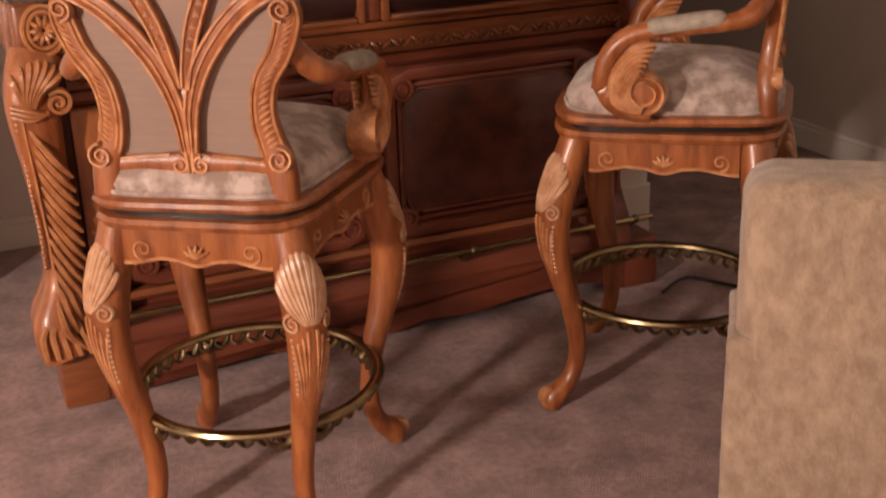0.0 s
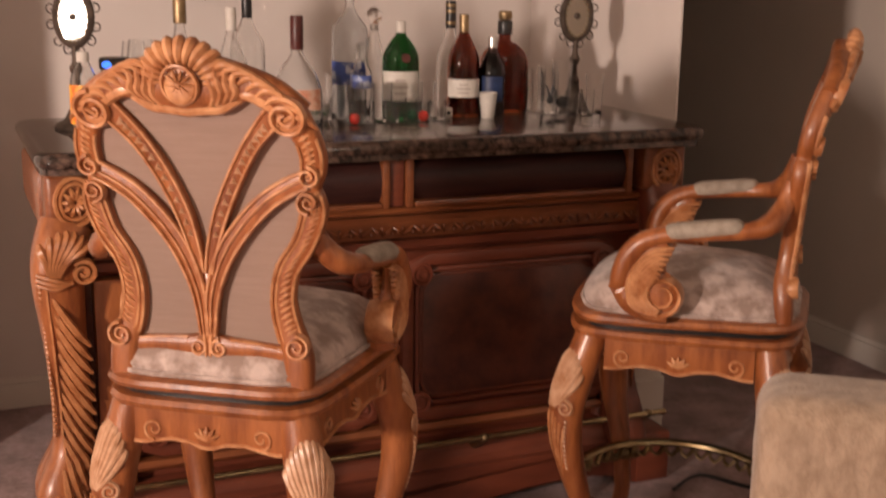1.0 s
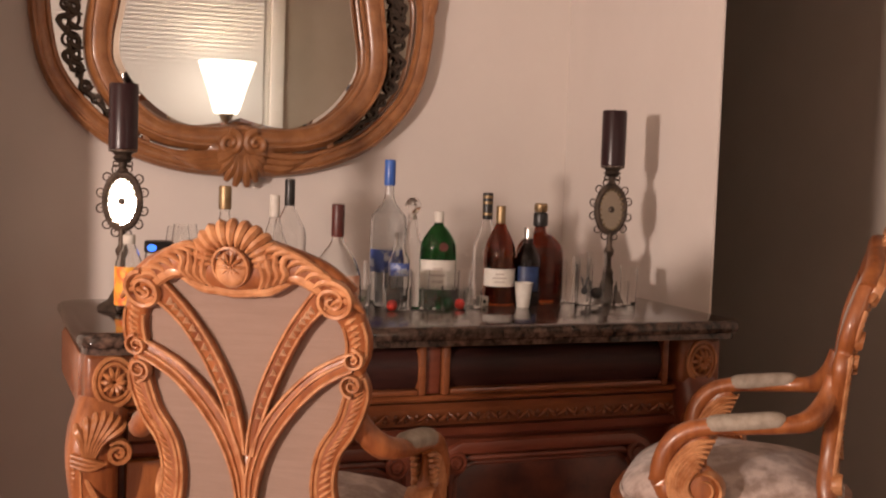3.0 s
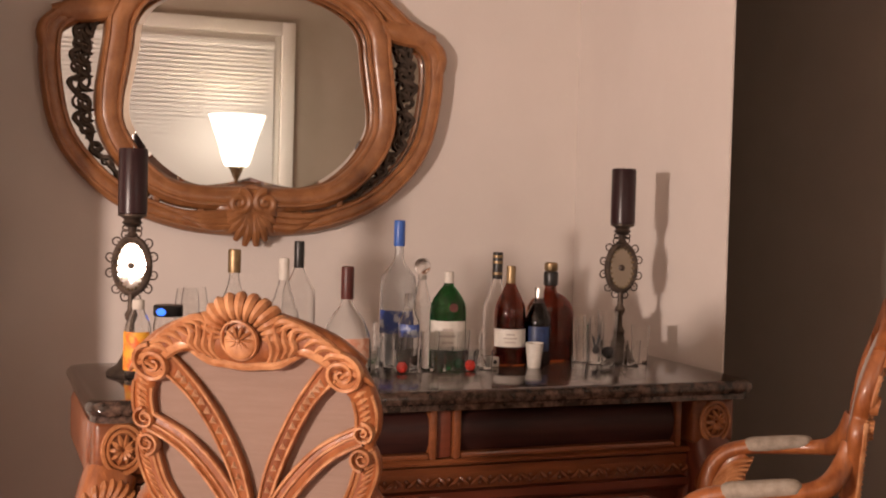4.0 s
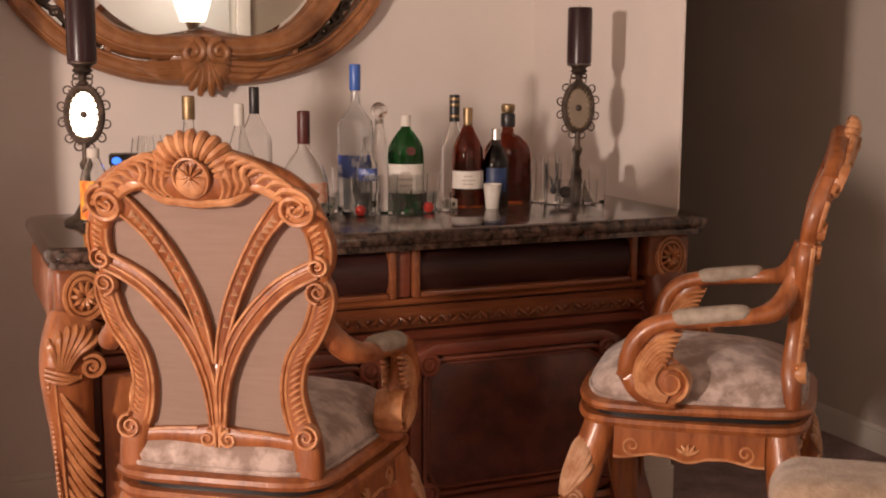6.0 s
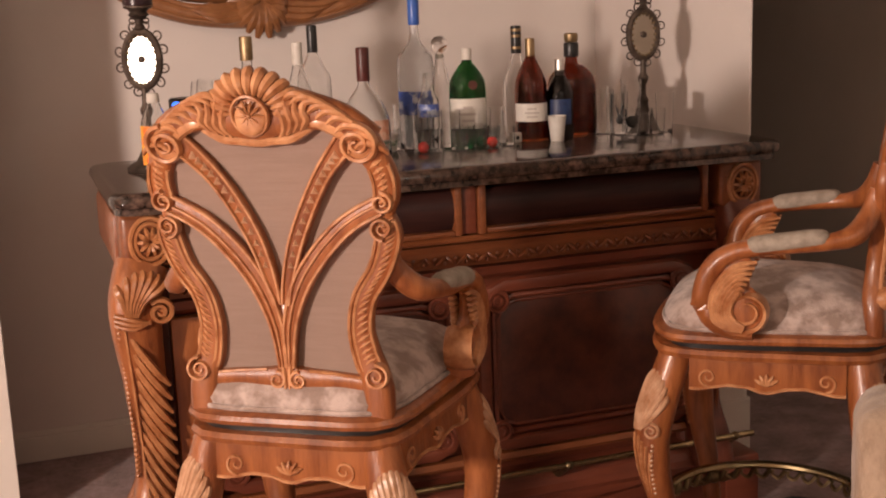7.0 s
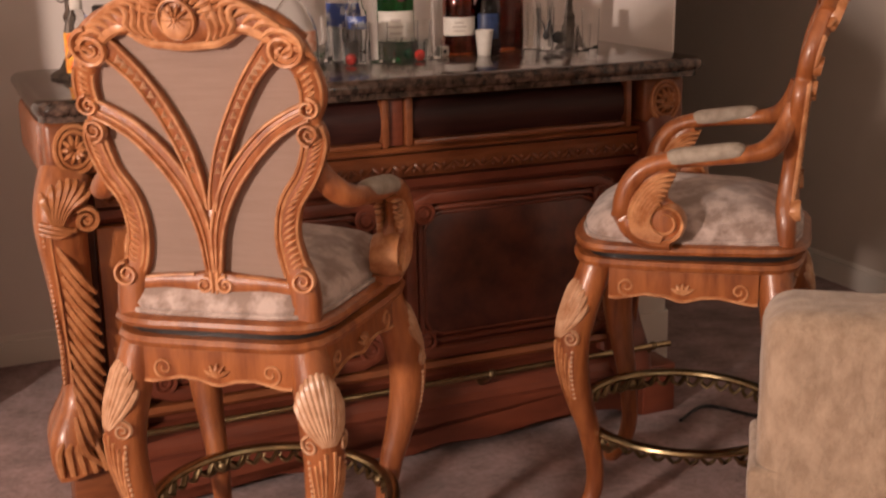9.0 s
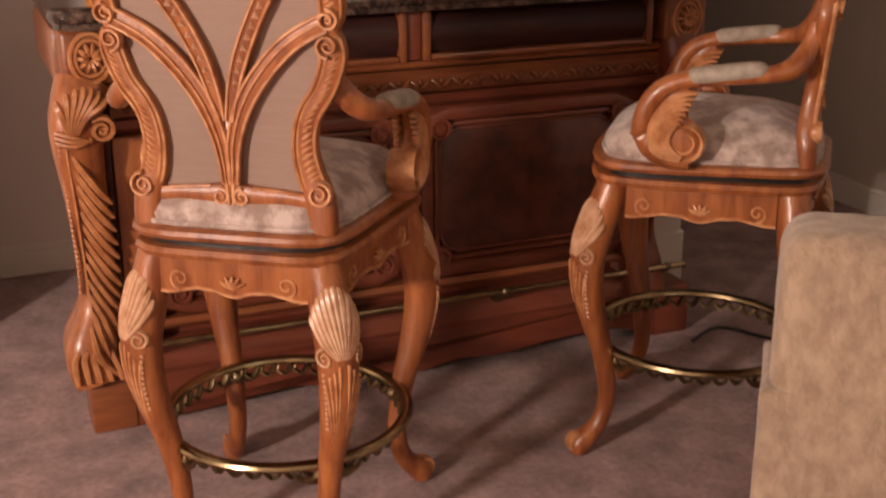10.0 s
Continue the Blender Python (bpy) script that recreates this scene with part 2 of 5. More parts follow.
setting("floor", box(-8.7, 3.2, -9.2, 3.2, -0.1, 0.0), CARPET, "mauve-brown cut pile carpet with brushed marks", "carpet")
setting("ceiling", box(-8.62, 3.08, -9.12, 3.12, CEIL, CEIL + 0.1), CEILING, "plain ceiling, coloured dark to weaken bounce light", "ceiling")
setting("wall_north", box(-8.62, 1.79, 0, 0.12, 0, CEIL), WALL, "beige painted wall behind the bar with the mirror", "wall")
setting("wall_return", prism([(1.79, 0.0), (1.692, -1.128), (1.698, -1.128), (1.91, 0.0)], 0, CEIL), WALL, "beige return wall beside the end of the bar", "wall")
# hallway walls carry their shade in the darker base colour
setting("wall_hall_left", box(1.792, 1.91, 0.002, 3.0, 0, CEIL), EASTWALL, "wall of the unlit hallway, coloured darker for its shade", "wall")
setting("wall_hall_end", box(1.912, 2.958, 3.0, 3.12, 0, CEIL), EASTWALL, "end wall of the dark hallway, coloured darker for its shade", "wall")
setting("wall_east", box(2.96, 3.08, -4.9, 3.12, 0, CEIL), EASTWALL, "wall running back into the unlit hallway, coloured darker for its shade", "wall")
# unseen wall, dark and distant so that little light comes back
setting("wall_west", box(-8.62, -8.5, -9.12, 0, 0, CEIL), TANWALL, "unseen tan side wall, set far off to weaken bounce light", "wall")
setting("wall_partition", box(-8.5, -0.345, -0.54, -0.43, 0, CEIL), WHITE, "white painted end of a short partition wall", "wall")
south = box(-1.40, -0.36, -5.02, -4.9, 0, CEIL)
add_box(south, 1.81, 3.08, -5.02, -4.9, 0, CEIL)
add_box(south, -0.36, 1.81, -5.02, -4.9, 0, 0.85)
add_box(south, -0.36, 1.81, -5.02, -4.9, 2.72, CEIL)
# added unseen recess behind the key lamp, keeps its bounce weak
setting("wall_south_side", box(-1.52, -1.402, -9.0, -4.9, 0, CEIL), TANWALL, "unseen tan side wall, added to weaken bounce light", "wall")
setting("wall_south_far", box(-8.5, -1.52, -9.12, -9.0, 0, CEIL), TANWALL, "unseen tan far wall, set back to weaken bounce light", "wall")
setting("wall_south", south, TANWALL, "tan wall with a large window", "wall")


def base_profile(x0, x1, y, side):
    """A board with a stepped top edge, standing off a wall at y towards side."""
    bm = bmesh.new()
    add_box(bm, x0, x1, *sorted((y, y + side * 0.014)), 0, 0.085, 0.002)
    add_box(bm, x0, x1, *sorted((y, y + side * 0.009)), 0.085, 0.105, 0.003)
    return bm


setting("baseboard_north", base_profile(-8.49, 1.77, -0.001, -1), WHITE, "white painted wooden baseboard", "baseboard")
east = bmesh.new()
add_box(east, 2.945, 2.959, -4.88, 2.99, 0, 0.085, 0.002)
add_box(east, 2.950, 2.959, -4.88, 2.99, 0.085, 0.105, 0.003)
setting("baseboard_east", east, WHITE, "white painted wooden baseboard", "baseboard")
plinth = prism([(1.588, -1.05), (1.588, -1.135), (1.600, -1.150), (1.692, -1.150), (1.704, -1.138), (1.716, -1.04)], 0, 0.268, bevel=0.004)
add_prism(plinth, [(1.594, -1.05), (1.594, -1.136), (1.682, -1.142), (1.690, -1.135), (1.704, -1.05)], 0.2685, 0.345)
setting("trim_wall_end", plinth, WHITE, "white painted plinth block at the wall end", "trim")

# window with blinds, seen in the mirror
win = thing("window_1", ROOM @ Matrix.Translation((-0.06, 0, 0)), "white framed window with closed pale blinds", "window", kind="structure")
fr = bmesh.new()
for x0, x1, z0, z1 in ((-0.40, -0.30, 0.75, 2.82), (1.87, 1.97, 0.75, 2.82), (-0.30, 1.87, 2.72, 2.82), (-0.30, 1.87, 0.75, 0.85)):
    add_box(fr, x0, x1, -4.90, -4.865, z0, z1, 0.008)
for x0, x1, z0, z1 in ((-0.30, -0.255, 0.85, 2.72), (1.825, 1.87, 0.85, 2.72), (-0.255, 1.825, 2.675, 2.72), (-0.255, 1.825, 0.85, 0.895)):
    add_box(fr, x0, x1, -4.96, -4.91, z0, z1, 0.005)
part("window_frame", fr, WHITE, win)
part("window_pane", box(-0.255, 1.825, -4.95, -4.944, 0.895, 2.675), CLEAR, win)
blind = thing("window_blind", ROOM @ Matrix.Translation((-0.06, 0, 0)), "closed pale horizontal slat blind", "blind")
slat = part("slat", prism([(-4.905, 0.0), (-4.887, 0.034), (-4.885, 0.034), (-4.903, 0.0)], -0.248, 1.818, "x"), BLIND, blind, smooth=False)
slat.matrix_basis = Matrix.Translation((0, 0, 0.90))
for i in range(1, 55):
    again(slat, Matrix.Translation((0, 0, 0.90 + 0.032 * i)))
part("head_rail", box(-0.25, 1.82, -4.915, -4.88, 2.63, 2.674, 0.004), BLIND, blind)


def uplighter(place, name_label):
    """A floor lamp with a flared frosted bowl."""
    x, y, z = place
    t = thing("floor_lamp", Matrix.Translation((x, y, 0)), name_label, "floor lamp", "pair of floor lamps")
    z = z - 0.13
    part("base", lathe([(0.0, 0), (0.15, 0), (0.15, 0.02), (0.12, 0.03), (0.03, 0.05), (0.0, 0.05)], 28, cap=False), DARKBRASS, t)
    part("pole", lathe([(0.013, 0.045), (0.013, z - 0.1), (0.03, z - 0.06), (0.045, z - 0.02), (0.06, z)], 14), DARKBRASS, t)
    part("shade", lathe([(0.075, z), (0.09, z + 0.02), (0.13, z + 0.16), (0.20, z + 0.36), (0.196, z + 0.36), (0.126, z + 0.16), (0.086, z + 0.024), (0.07, z + 0.006)], 32, cap=False), SHADE, t, "glowing frosted glass shade").visible_shadow = False
    return t


uplighter(LAMP_A, "brass floor lamp with a lit flared glass shade")
uplighter(LAMP_B, "brass floor lamp with a lit flared glass shade")


# ---------------------------------------------------------------- the mirror
def oval(half, steps=5):
    """A closed line, mirrored about the upright axis, from points of its right half, foot to head."""
    right = spline(half, steps)
    return right + [(-x, z) for x, z in reversed(right[1:-1])]


# the same thirteen stations on the outer edge, the rim between and the glass
EDGE_OUT = oval([(0, 1.376), (0.22, 1.396), (0.43, 1.468), (0.57, 1.582), (0.642, 1.704), (0.674, 1.84), (0.682, 1.95), (0.668, 2.035), (0.618, 2.086), (0.52, 2.168), (0.40, 2.262), (0.20, 2.372), (0, 2.405)])
EDGE_MID = oval([(0, 1.440), (0.21, 1.458), (0.385, 1.520), (0.508, 1.622), (0.578, 1.722), (0.606, 1.84), (0.616, 1.95), (0.606, 2.022), (0.556, 2.064), (0.47, 2.128), (0.36, 2.215), (0.18, 2.320), (0, 2.345)])
EDGE_IN = oval([(0, 1.474), (0.21, 1.480), (0.36, 1.538), (0.462, 1.645), (0.500, 1.742), (0.504, 1.84), (0.493, 1.95), (0.484, 2.022), (0.476, 2.090), (0.43, 2.165), (0.33, 2.235), (0.16, 2.290), (0, 2.300)])
EDGE_GLASS = oval([(0, 1.552), (0.085, 1.530), (0.20, 1.524), (0.325, 1.600), (0.410, 1.715), (0.424, 1.80), (0.408, 1.90), (0.394, 1.985), (0.384, 2.060), (0.345, 2.125), (0.265, 2.175), (0.13, 2.215), (0, 2.225)])


def between(a, b, f, y, w, d):
    """Rows for a sweep along a line a share f of the way from a to b."""
    return [(p[0] + (q[0] - p[0]) * f, y, p[1] + (q[1] - p[1]) * f, w, d) for p, q in zip(a, b)]


MC = 1.915                         # height of its middle
mir = thing("wall_mirror", ROOM @ Matrix.Translation((0.55, 0, 0)), "ornate shield-shaped wall mirror in carved wood frame with pierced scrollwork", "mirror")
part("outer_rim", sweep(between(EDGE_OUT, EDGE_MID, 0.5, -0.035, 0.034, 0.030), n=12, closed=True), FRAMEWOOD, mir, "carved wooden outer rim")
part("rim_bead", sweep(between(EDGE_OUT, EDGE_MID, 0.9, -0.058, 0.008, 0.008), n=6, closed=True), FRAMEWOOD, mir)
part("rim_groove", sweep(between(EDGE_OUT, EDGE_MID, 0.25, -0.062, 0.006, 0.006), n=6, closed=True), FRAMEWOOD, mir)
part("inner_rim", sweep(between(EDGE_IN, EDGE_GLASS, 0.46, -0.040, 0.041, 0.034), n=12, closed=True), FRAMEWOOD, mir, "carved wooden inner rim")
part("inner_bead", sweep(between(EDGE_IN, EDGE_GLASS, 0.15, -0.070, 0.007, 0.006), n=6, closed=True), FRAMEWOOD, mir)
part("lip_bead", sweep(between(EDGE_IN, EDGE_GLASS, 0.90, -0.060, 0.008, 0.008), n=6, closed=True), FRAMEWOOD, mir)


def glass_plate():
    """A plate with a bevelled border."""
    bm = bmesh.new()
    inner = [(p[0] * 0.94, -0.032, MC + (p[1] - MC) * 0.935) for p in EDGE_GLASS]
    outer = [(p[0] * 1.02, -0.026, MC + (p[1] - MC) * 1.02) for p in EDGE_GLASS]
    c = bm.verts.new((0, -0.032, MC))
    vi, vo = [bm.verts.new(r) for r in inner], [bm.verts.new(r) for r in outer]
    n = len(vi)
    for i in range(n):
        bm.faces.new((c, vi[i], vi[(i + 1) % n]))
        bm.faces.new((vi[i], vo[i], vo[(i + 1) % n], vi[(i + 1) % n]))
    return bm


part("mirror_glass", glass_plate(), MIRROR, mir, "bevelled mirror glass", smooth=False)
ring = bmesh.new()
vo = [ring.verts.new((p[0], -0.012, p[1])) for p in EDGE_MID]
vi = [ring.verts.new((p[0] * 0.98, -0.012, MC + (p[1] - MC) * 0.98)) for p in EDGE_IN]
for k in range(len(vo)):
    ring.faces.new((vo[k], vi[k], vi[(k + 1) % len(vi)], vo[(k + 1) % len(vo)]))
part("border_mirror", ring, MIRROR, mir, "mirror strip behind the scrollwork", smooth=False)
random.seed(4)
lane = [((a[0] + b[0]) / 2, (a[1] + b[1]) / 2, math.hypot(a[0] - b[0], a[1] - b[1])) for a, b in zip(EDGE_MID, EDGE_IN)][8:46]
for side in (-1, 1):
    for k in range(15):
        i = 2 + int(k * (len(lane) - 6) / 14)
        cx, cz, gap = lane[i]
        tx, tz = lane[i + 2][0] - lane[i - 2][0], lane[i + 2][1] - lane[i - 2][1]
        ln = math.hypot(tx, tz)
        tx, tz, cx = side * tx / ln, tz / ln, side * cx
        ang = math.atan2(tz, tx) - side * math.pi / 2
        flip = side * (1 if k % 2 else -1)
        big = min(0.040, gap * 0.40) * random.uniform(0.85, 1.1)
        q = big / 0.036
        sc = bmesh.new()
        add_sweep(sc, spiral(cx, cz, -0.024, big, 0.006, 1.45, ang + 1.2 * flip, flip, 0.0055, 0.006, 22), n=6)
        add_sweep(sc, spline([(cx - tx * 0.05, -0.022, cz - tz * 0.05, 0.003, 0.004), (cx - 0.026 * q * math.cos(ang) * flip, -0.026, cz - 0.026 * q * math.sin(ang) * flip, 0.008, 0.006), (cx + tx * 0.02, -0.024, cz + tz * 0.02, 0.007, 0.006), (cx + tx * 0.055, -0.022, cz + tz * 0.055, 0.003, 0.004)], 5), n=6)
        add_sweep(sc, spline([(cx, -0.024, cz, 0.004, 0.005), (cx + 0.022 * q * math.cos(ang + 2.2), -0.028, cz + 0.022 * q * math.sin(ang + 2.2), 0.010, 0.006), (cx + 0.045 * q * math.cos(ang + 2.6), -0.022, cz + 0.045 * q * math.sin(ang + 2.6), 0.002, 0.003)], 4), n=6)
        part("scrollwork", sc, IRON, mir, "dark pierced metal scrollwork")
    for x in (0.165, 0.31):
        part("strut", box(side * x - 0.011, side * x + 0.011, -0.050, -0.014, 1.435 + 0.18 * (x - 0.165), 1.500 + 0.18 * (x - 0.165), 0.005), FRAMEWOOD, mir)
ros = part("rosette", add_ball(bmesh.new(), (0, -0.052, MC - 0.440), 0.082, (1.45, 0.34, 0.80), 18, 12), FRAMEWOOD, mir, "carved scroll and shell rosette")
for s in (-1, 1):
    part("scroll", sweep(spiral(s * 0.045, MC - 0.425, -0.078, 0.040, 0.006, 1.6, math.pi / 2, s, 0.015, 0.014, 34), n=8), FRAMEWOOD, ros, "carved scroll")
    for j in range(5):
        a = math.radians(-90 + s * (9 + 16 * j))
        r = 0.128 - 0.008 * j
        part("leaf", sweep(spline([(s * 0.012, -0.06, MC - 0.45, 0.012, 0.014), (r * 0.6 * math.cos(a), -0.074, MC - 0.44 + r * 0.6 * math.sin(a), 0.019, 0.018), (r * math.cos(a), -0.055, MC - 0.44 + r * math.sin(a), 0.010, 0.010)], 5), n=7), FRAMEWOOD, ros)
    for j in range(3):
        part("leaf", sweep(spline([(s * 0.06, -0.06, MC - 0.50 + 0.02 * j, 0.014, 0.014), (s * (0.14 + 0.02 * j), -0.068, MC - 0.508 + 0.02 * j, 0.015, 0.013), (s * (0.21 + 0.03 * j), -0.058, MC - 0.480 + 0.015 * j, 0.005, 0.006)], 5), n=7), FRAMEWOOD, ros)
# carved ears at the shoulders
for s in (-1, 1):
    part("shoulder_ear", sweep(spline([(s * 0.640, -0.040, 1.93, 0.020, 0.022), (s * 0.664, -0.046, 1.985, 0.024, 0.024), (s * 0.668, -0.048, 2.030, 0.018, 0.018), (s * 0.640, -0.050, 2.062, 0.018, 0.020), (s * 0.585, -0.046, 2.100, 0.024, 0.022), (s * 0.50, -0.040, 2.150, 0.018, 0.018)], 5), n=10), FRAMEWOOD, mir, "carved pointed shoulder")
    part("rim_strap", sweep(spline([(s * 0.640, -0.042, 2.075, 0.024, 0.022), (s * 0.560, -0.050, 2.085, 0.040, 0.026), (s * 0.470, -0.050, 2.100, 0.036, 0.026), (s * 0.425, -0.044, 2.130, 0.020, 0.020)], 5), n=10), FRAMEWOOD, mir, "carved strap joining the rims")


# ---------------------------------------------------------------- the bar
# x runs along its front from the near corner, y is minus towards the stools
LEN, DEPTH = 1.714, 0.50
bar = thing("bar_cabinet", BAR, "carved cherry wood home bar with panelled front and corner corbels", "bar")
part("carcass", box(0.062, LEN - 0.128, 0.015, DEPTH, 0.06, 0.998, 0.004), CHERRY, bar)


def mould(x0, x1, profile, name, mat, label=""):
    """A moulding along the front: profile of (y, z)."""
    return part(name, prism(profile, x0, x1, "x"), mat, bar, label, smooth=False)


mould(0.02, LEN - 0.02, [(0.014, 0.84), (-0.030, 0.845), (-0.034, 0.852), (-0.026, 0.860), (0.014, 0.862)], "waist_moulding", TRIMWOOD)
mould(0.11, LEN - 0.11, [(0.014, 0.735), (-0.006, 0.74), (-0.018, 0.752), (-0.020, 0.772), (0.014, 0.776)], "frieze_moulding", CHERRY)
mould(0.11, LEN - 0.11, [(0.014, 0.776), (-0.010, 0.778), (-0.014, 0.82), (-0.022, 0.838), (0.014, 0.839)], "frieze_band", TRIMWOOD)
rope = bmesh.new()
for k in range(52):
    x = 0.13 + (LEN - 0.26) * k / 51
    s = 1 if k % 2 else -1
    add_sweep(rope, spline([(x - 0.013, -0.013, 0.798 - s * 0.011, 0.003, 0.003), (x, -0.021, 0.798, 0.006, 0.005), (x + 0.013, -0.013, 0.798 + s * 0.011, 0.003, 0.003)], 3), n=5)
    add_ball(rope, (x + 0.013, -0.016, 0.798 - s * 0.006), 0.0055, u=6, v=4)
part("carved_frieze", rope, TRIMWOOD, bar, "carved running leaf band")

for x0, x1 in ((0.175, 0.832), (0.893, 1.543)):
    dr = bmesh.new()
    add_prism(dr, [(0.014, 0.872), (-0.014, 0.876), (-0.030, 0.900), (-0.034, 0.930), (-0.026, 0.965), (-0.006, 0.984), (0.014, 0.986)], x0 + 0.012, x1 - 0.012, "x")
    d = part("drawer_front", dr, EBONY, bar, "dark bowed drawer front", smooth=True)
    fb = bmesh.new()
    add_box(fb, x0 - 0.008, x0 + 0.012, -0.040, 0.014, 0.862, 0.988, 0.005)
    add_box(fb, x1 - 0.012, x1 + 0.008, -0.040, 0.014, 0.862, 0.988, 0.005)
    add_box(fb, x0 + 0.013, x1 - 0.013, -0.042, 0.014, 0.863, 0.878, 0.005)
    part("drawer_frame", fb, TRIMWOOD, d, "lighter wooden bead frame")
part("stile", box(0.842, 0.883, -0.028, 0.014, 0.863, 0.997, 0.006), CHERRY, bar)


def panel(x0, x1, z0, z1):
    p = part("panel", box(x0 + 0.045, x1 - 0.045, 0.000, 0.016, z0 + 0.045, z1 - 0.045, 0.004), BURL, bar, "dark burl veneer panel")
    fm = bmesh.new()
    q = 0.055
    pts = [(x0 + q, z0), (x1 - q, z0), (x1 - 0.3 * q, z0 + 0.3 * q), (x1, z0 + q), (x1, z1 - q), (x1 - 0.3 * q, z1 - 0.3 * q), (x1 - q, z1), (x0 + q, z1), (x0 + 0.3 * q, z1 - 0.3 * q), (x0, z1 - q), (x0, z0 + q), (x0 + 0.3 * q, z0 + 0.3 * q)]
    for inset, y, w, d in ((0.0, -0.010, 0.020, 0.014), (0.030, -0.004, 0.009, 0.010), (0.045, 0.002, 0.006, 0.006)):
        cx, cz = (x0 + x1) / 2, (z0 + z1) / 2
        sx, sz = 1 - inset / ((x1 - x0) / 2), 1 - inset / ((z1 - z0) / 2)
        add_sweep(fm, [(cx + (a - cx) * sx, y, cz + (b - cz) * sz, w, d) for a, b in pts], n=8, closed=True)
    part("panel_frame", fm, CHERRY, p, "raised moulded frame")
    for a, b, s, e in ((x0, z0, 1, 1), (x1, z0, -1, 1), (x0, z1, 1, -1), (x1, z1, -1, -1)):
        rb = bmesh.new()
        cx, cz = a + s * 0.038, b + e * 0.038
        for r, w in ((0.026, 0.006), (0.012, 0.005)):
            add_sweep(rb, [(cx + r * math.cos(t * math.pi / 10), -0.020, cz + r * math.sin(t * math.pi / 10), w, w) for t in range(20)], n=6, closed=True)
        add_ball(rb, (cx, -0.010, cz), 0.030, (1, 0.4, 1))
        part("corner_rosette", rb, CHERRY, p, "carved corner rosette")


panel(0.20, 0.815, 0.285, 0.715)
panel(0.90, 1.515, 0.285, 0.715)
mould(0.02, LEN - 0.12, [(0.014, 0.235), (-0.020, 0.238), (-0.030, 0.25), (-0.020, 0.262), (0.014, 0.264)], "base_bead", TRIMWOOD)
mould(0.06, LEN - 0.10, [(0.014, 0.135), (-0.060, 0.137), (-0.066, 0.150), (-0.052, 0.165), (-0.046, 0.185), (-0.020, 0.205), (0.014, 0.21)], "base_moulding", CHERRY)
# plinth board with a scalloped lower edge
low = [(0.10, 0.0), (0.13, 0.008), (0.20, 0.035), (0.30, 0.048), (0.46, 0.042), (0.60, 0.026), (0.74, 0.034), (0.857, 0.016)]
edge = low + [(LEN - x, z) for x, z in reversed(low[:-1])]
edge = spline(edge, 4)
part("plinth_board", prism([(0.10, 0.138), *edge, (LEN - 0.10, 0.138)][::-1], -0.052, -0.025, "y"), CHERRY, bar, "scalloped plinth board", smooth=False)
for x in (0.0, LEN - 0.105):
    # far foot takes the darker wood in place of the shade on it
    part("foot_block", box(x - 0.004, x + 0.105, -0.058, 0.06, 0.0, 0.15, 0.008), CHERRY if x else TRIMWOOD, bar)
    part("rear_foot_block", box(x + 0.05 * (x < 1), x + 0.10 - 0.05 * (x > 1), DEPTH - 0.10, DEPTH, 0.0, 0.15, 0.006), CHERRY, bar)
part("end_skirt", box(0.056, 0.075, 0.06, DEPTH - 0.10, 0.03, 0.15, 0.004), TRIMWOOD, bar)
part("end_panel", box(0.048, 0.061, 0.07, DEPTH - 0.03, 0.20, 0.84, 0.004), TRIMWOOD, bar, "plain end panel")
part("end_frieze", box(-0.004, 0.061, 0.035, DEPTH - 0.02, 0.85, 0.99, 0.02), TRIMWOOD, bar)


part("pilaster", box(0.105, 0.188, -0.028, 0.014, 0.212, 0.734, 0.006), HONEY, bar, "honey-coloured pilaster board")


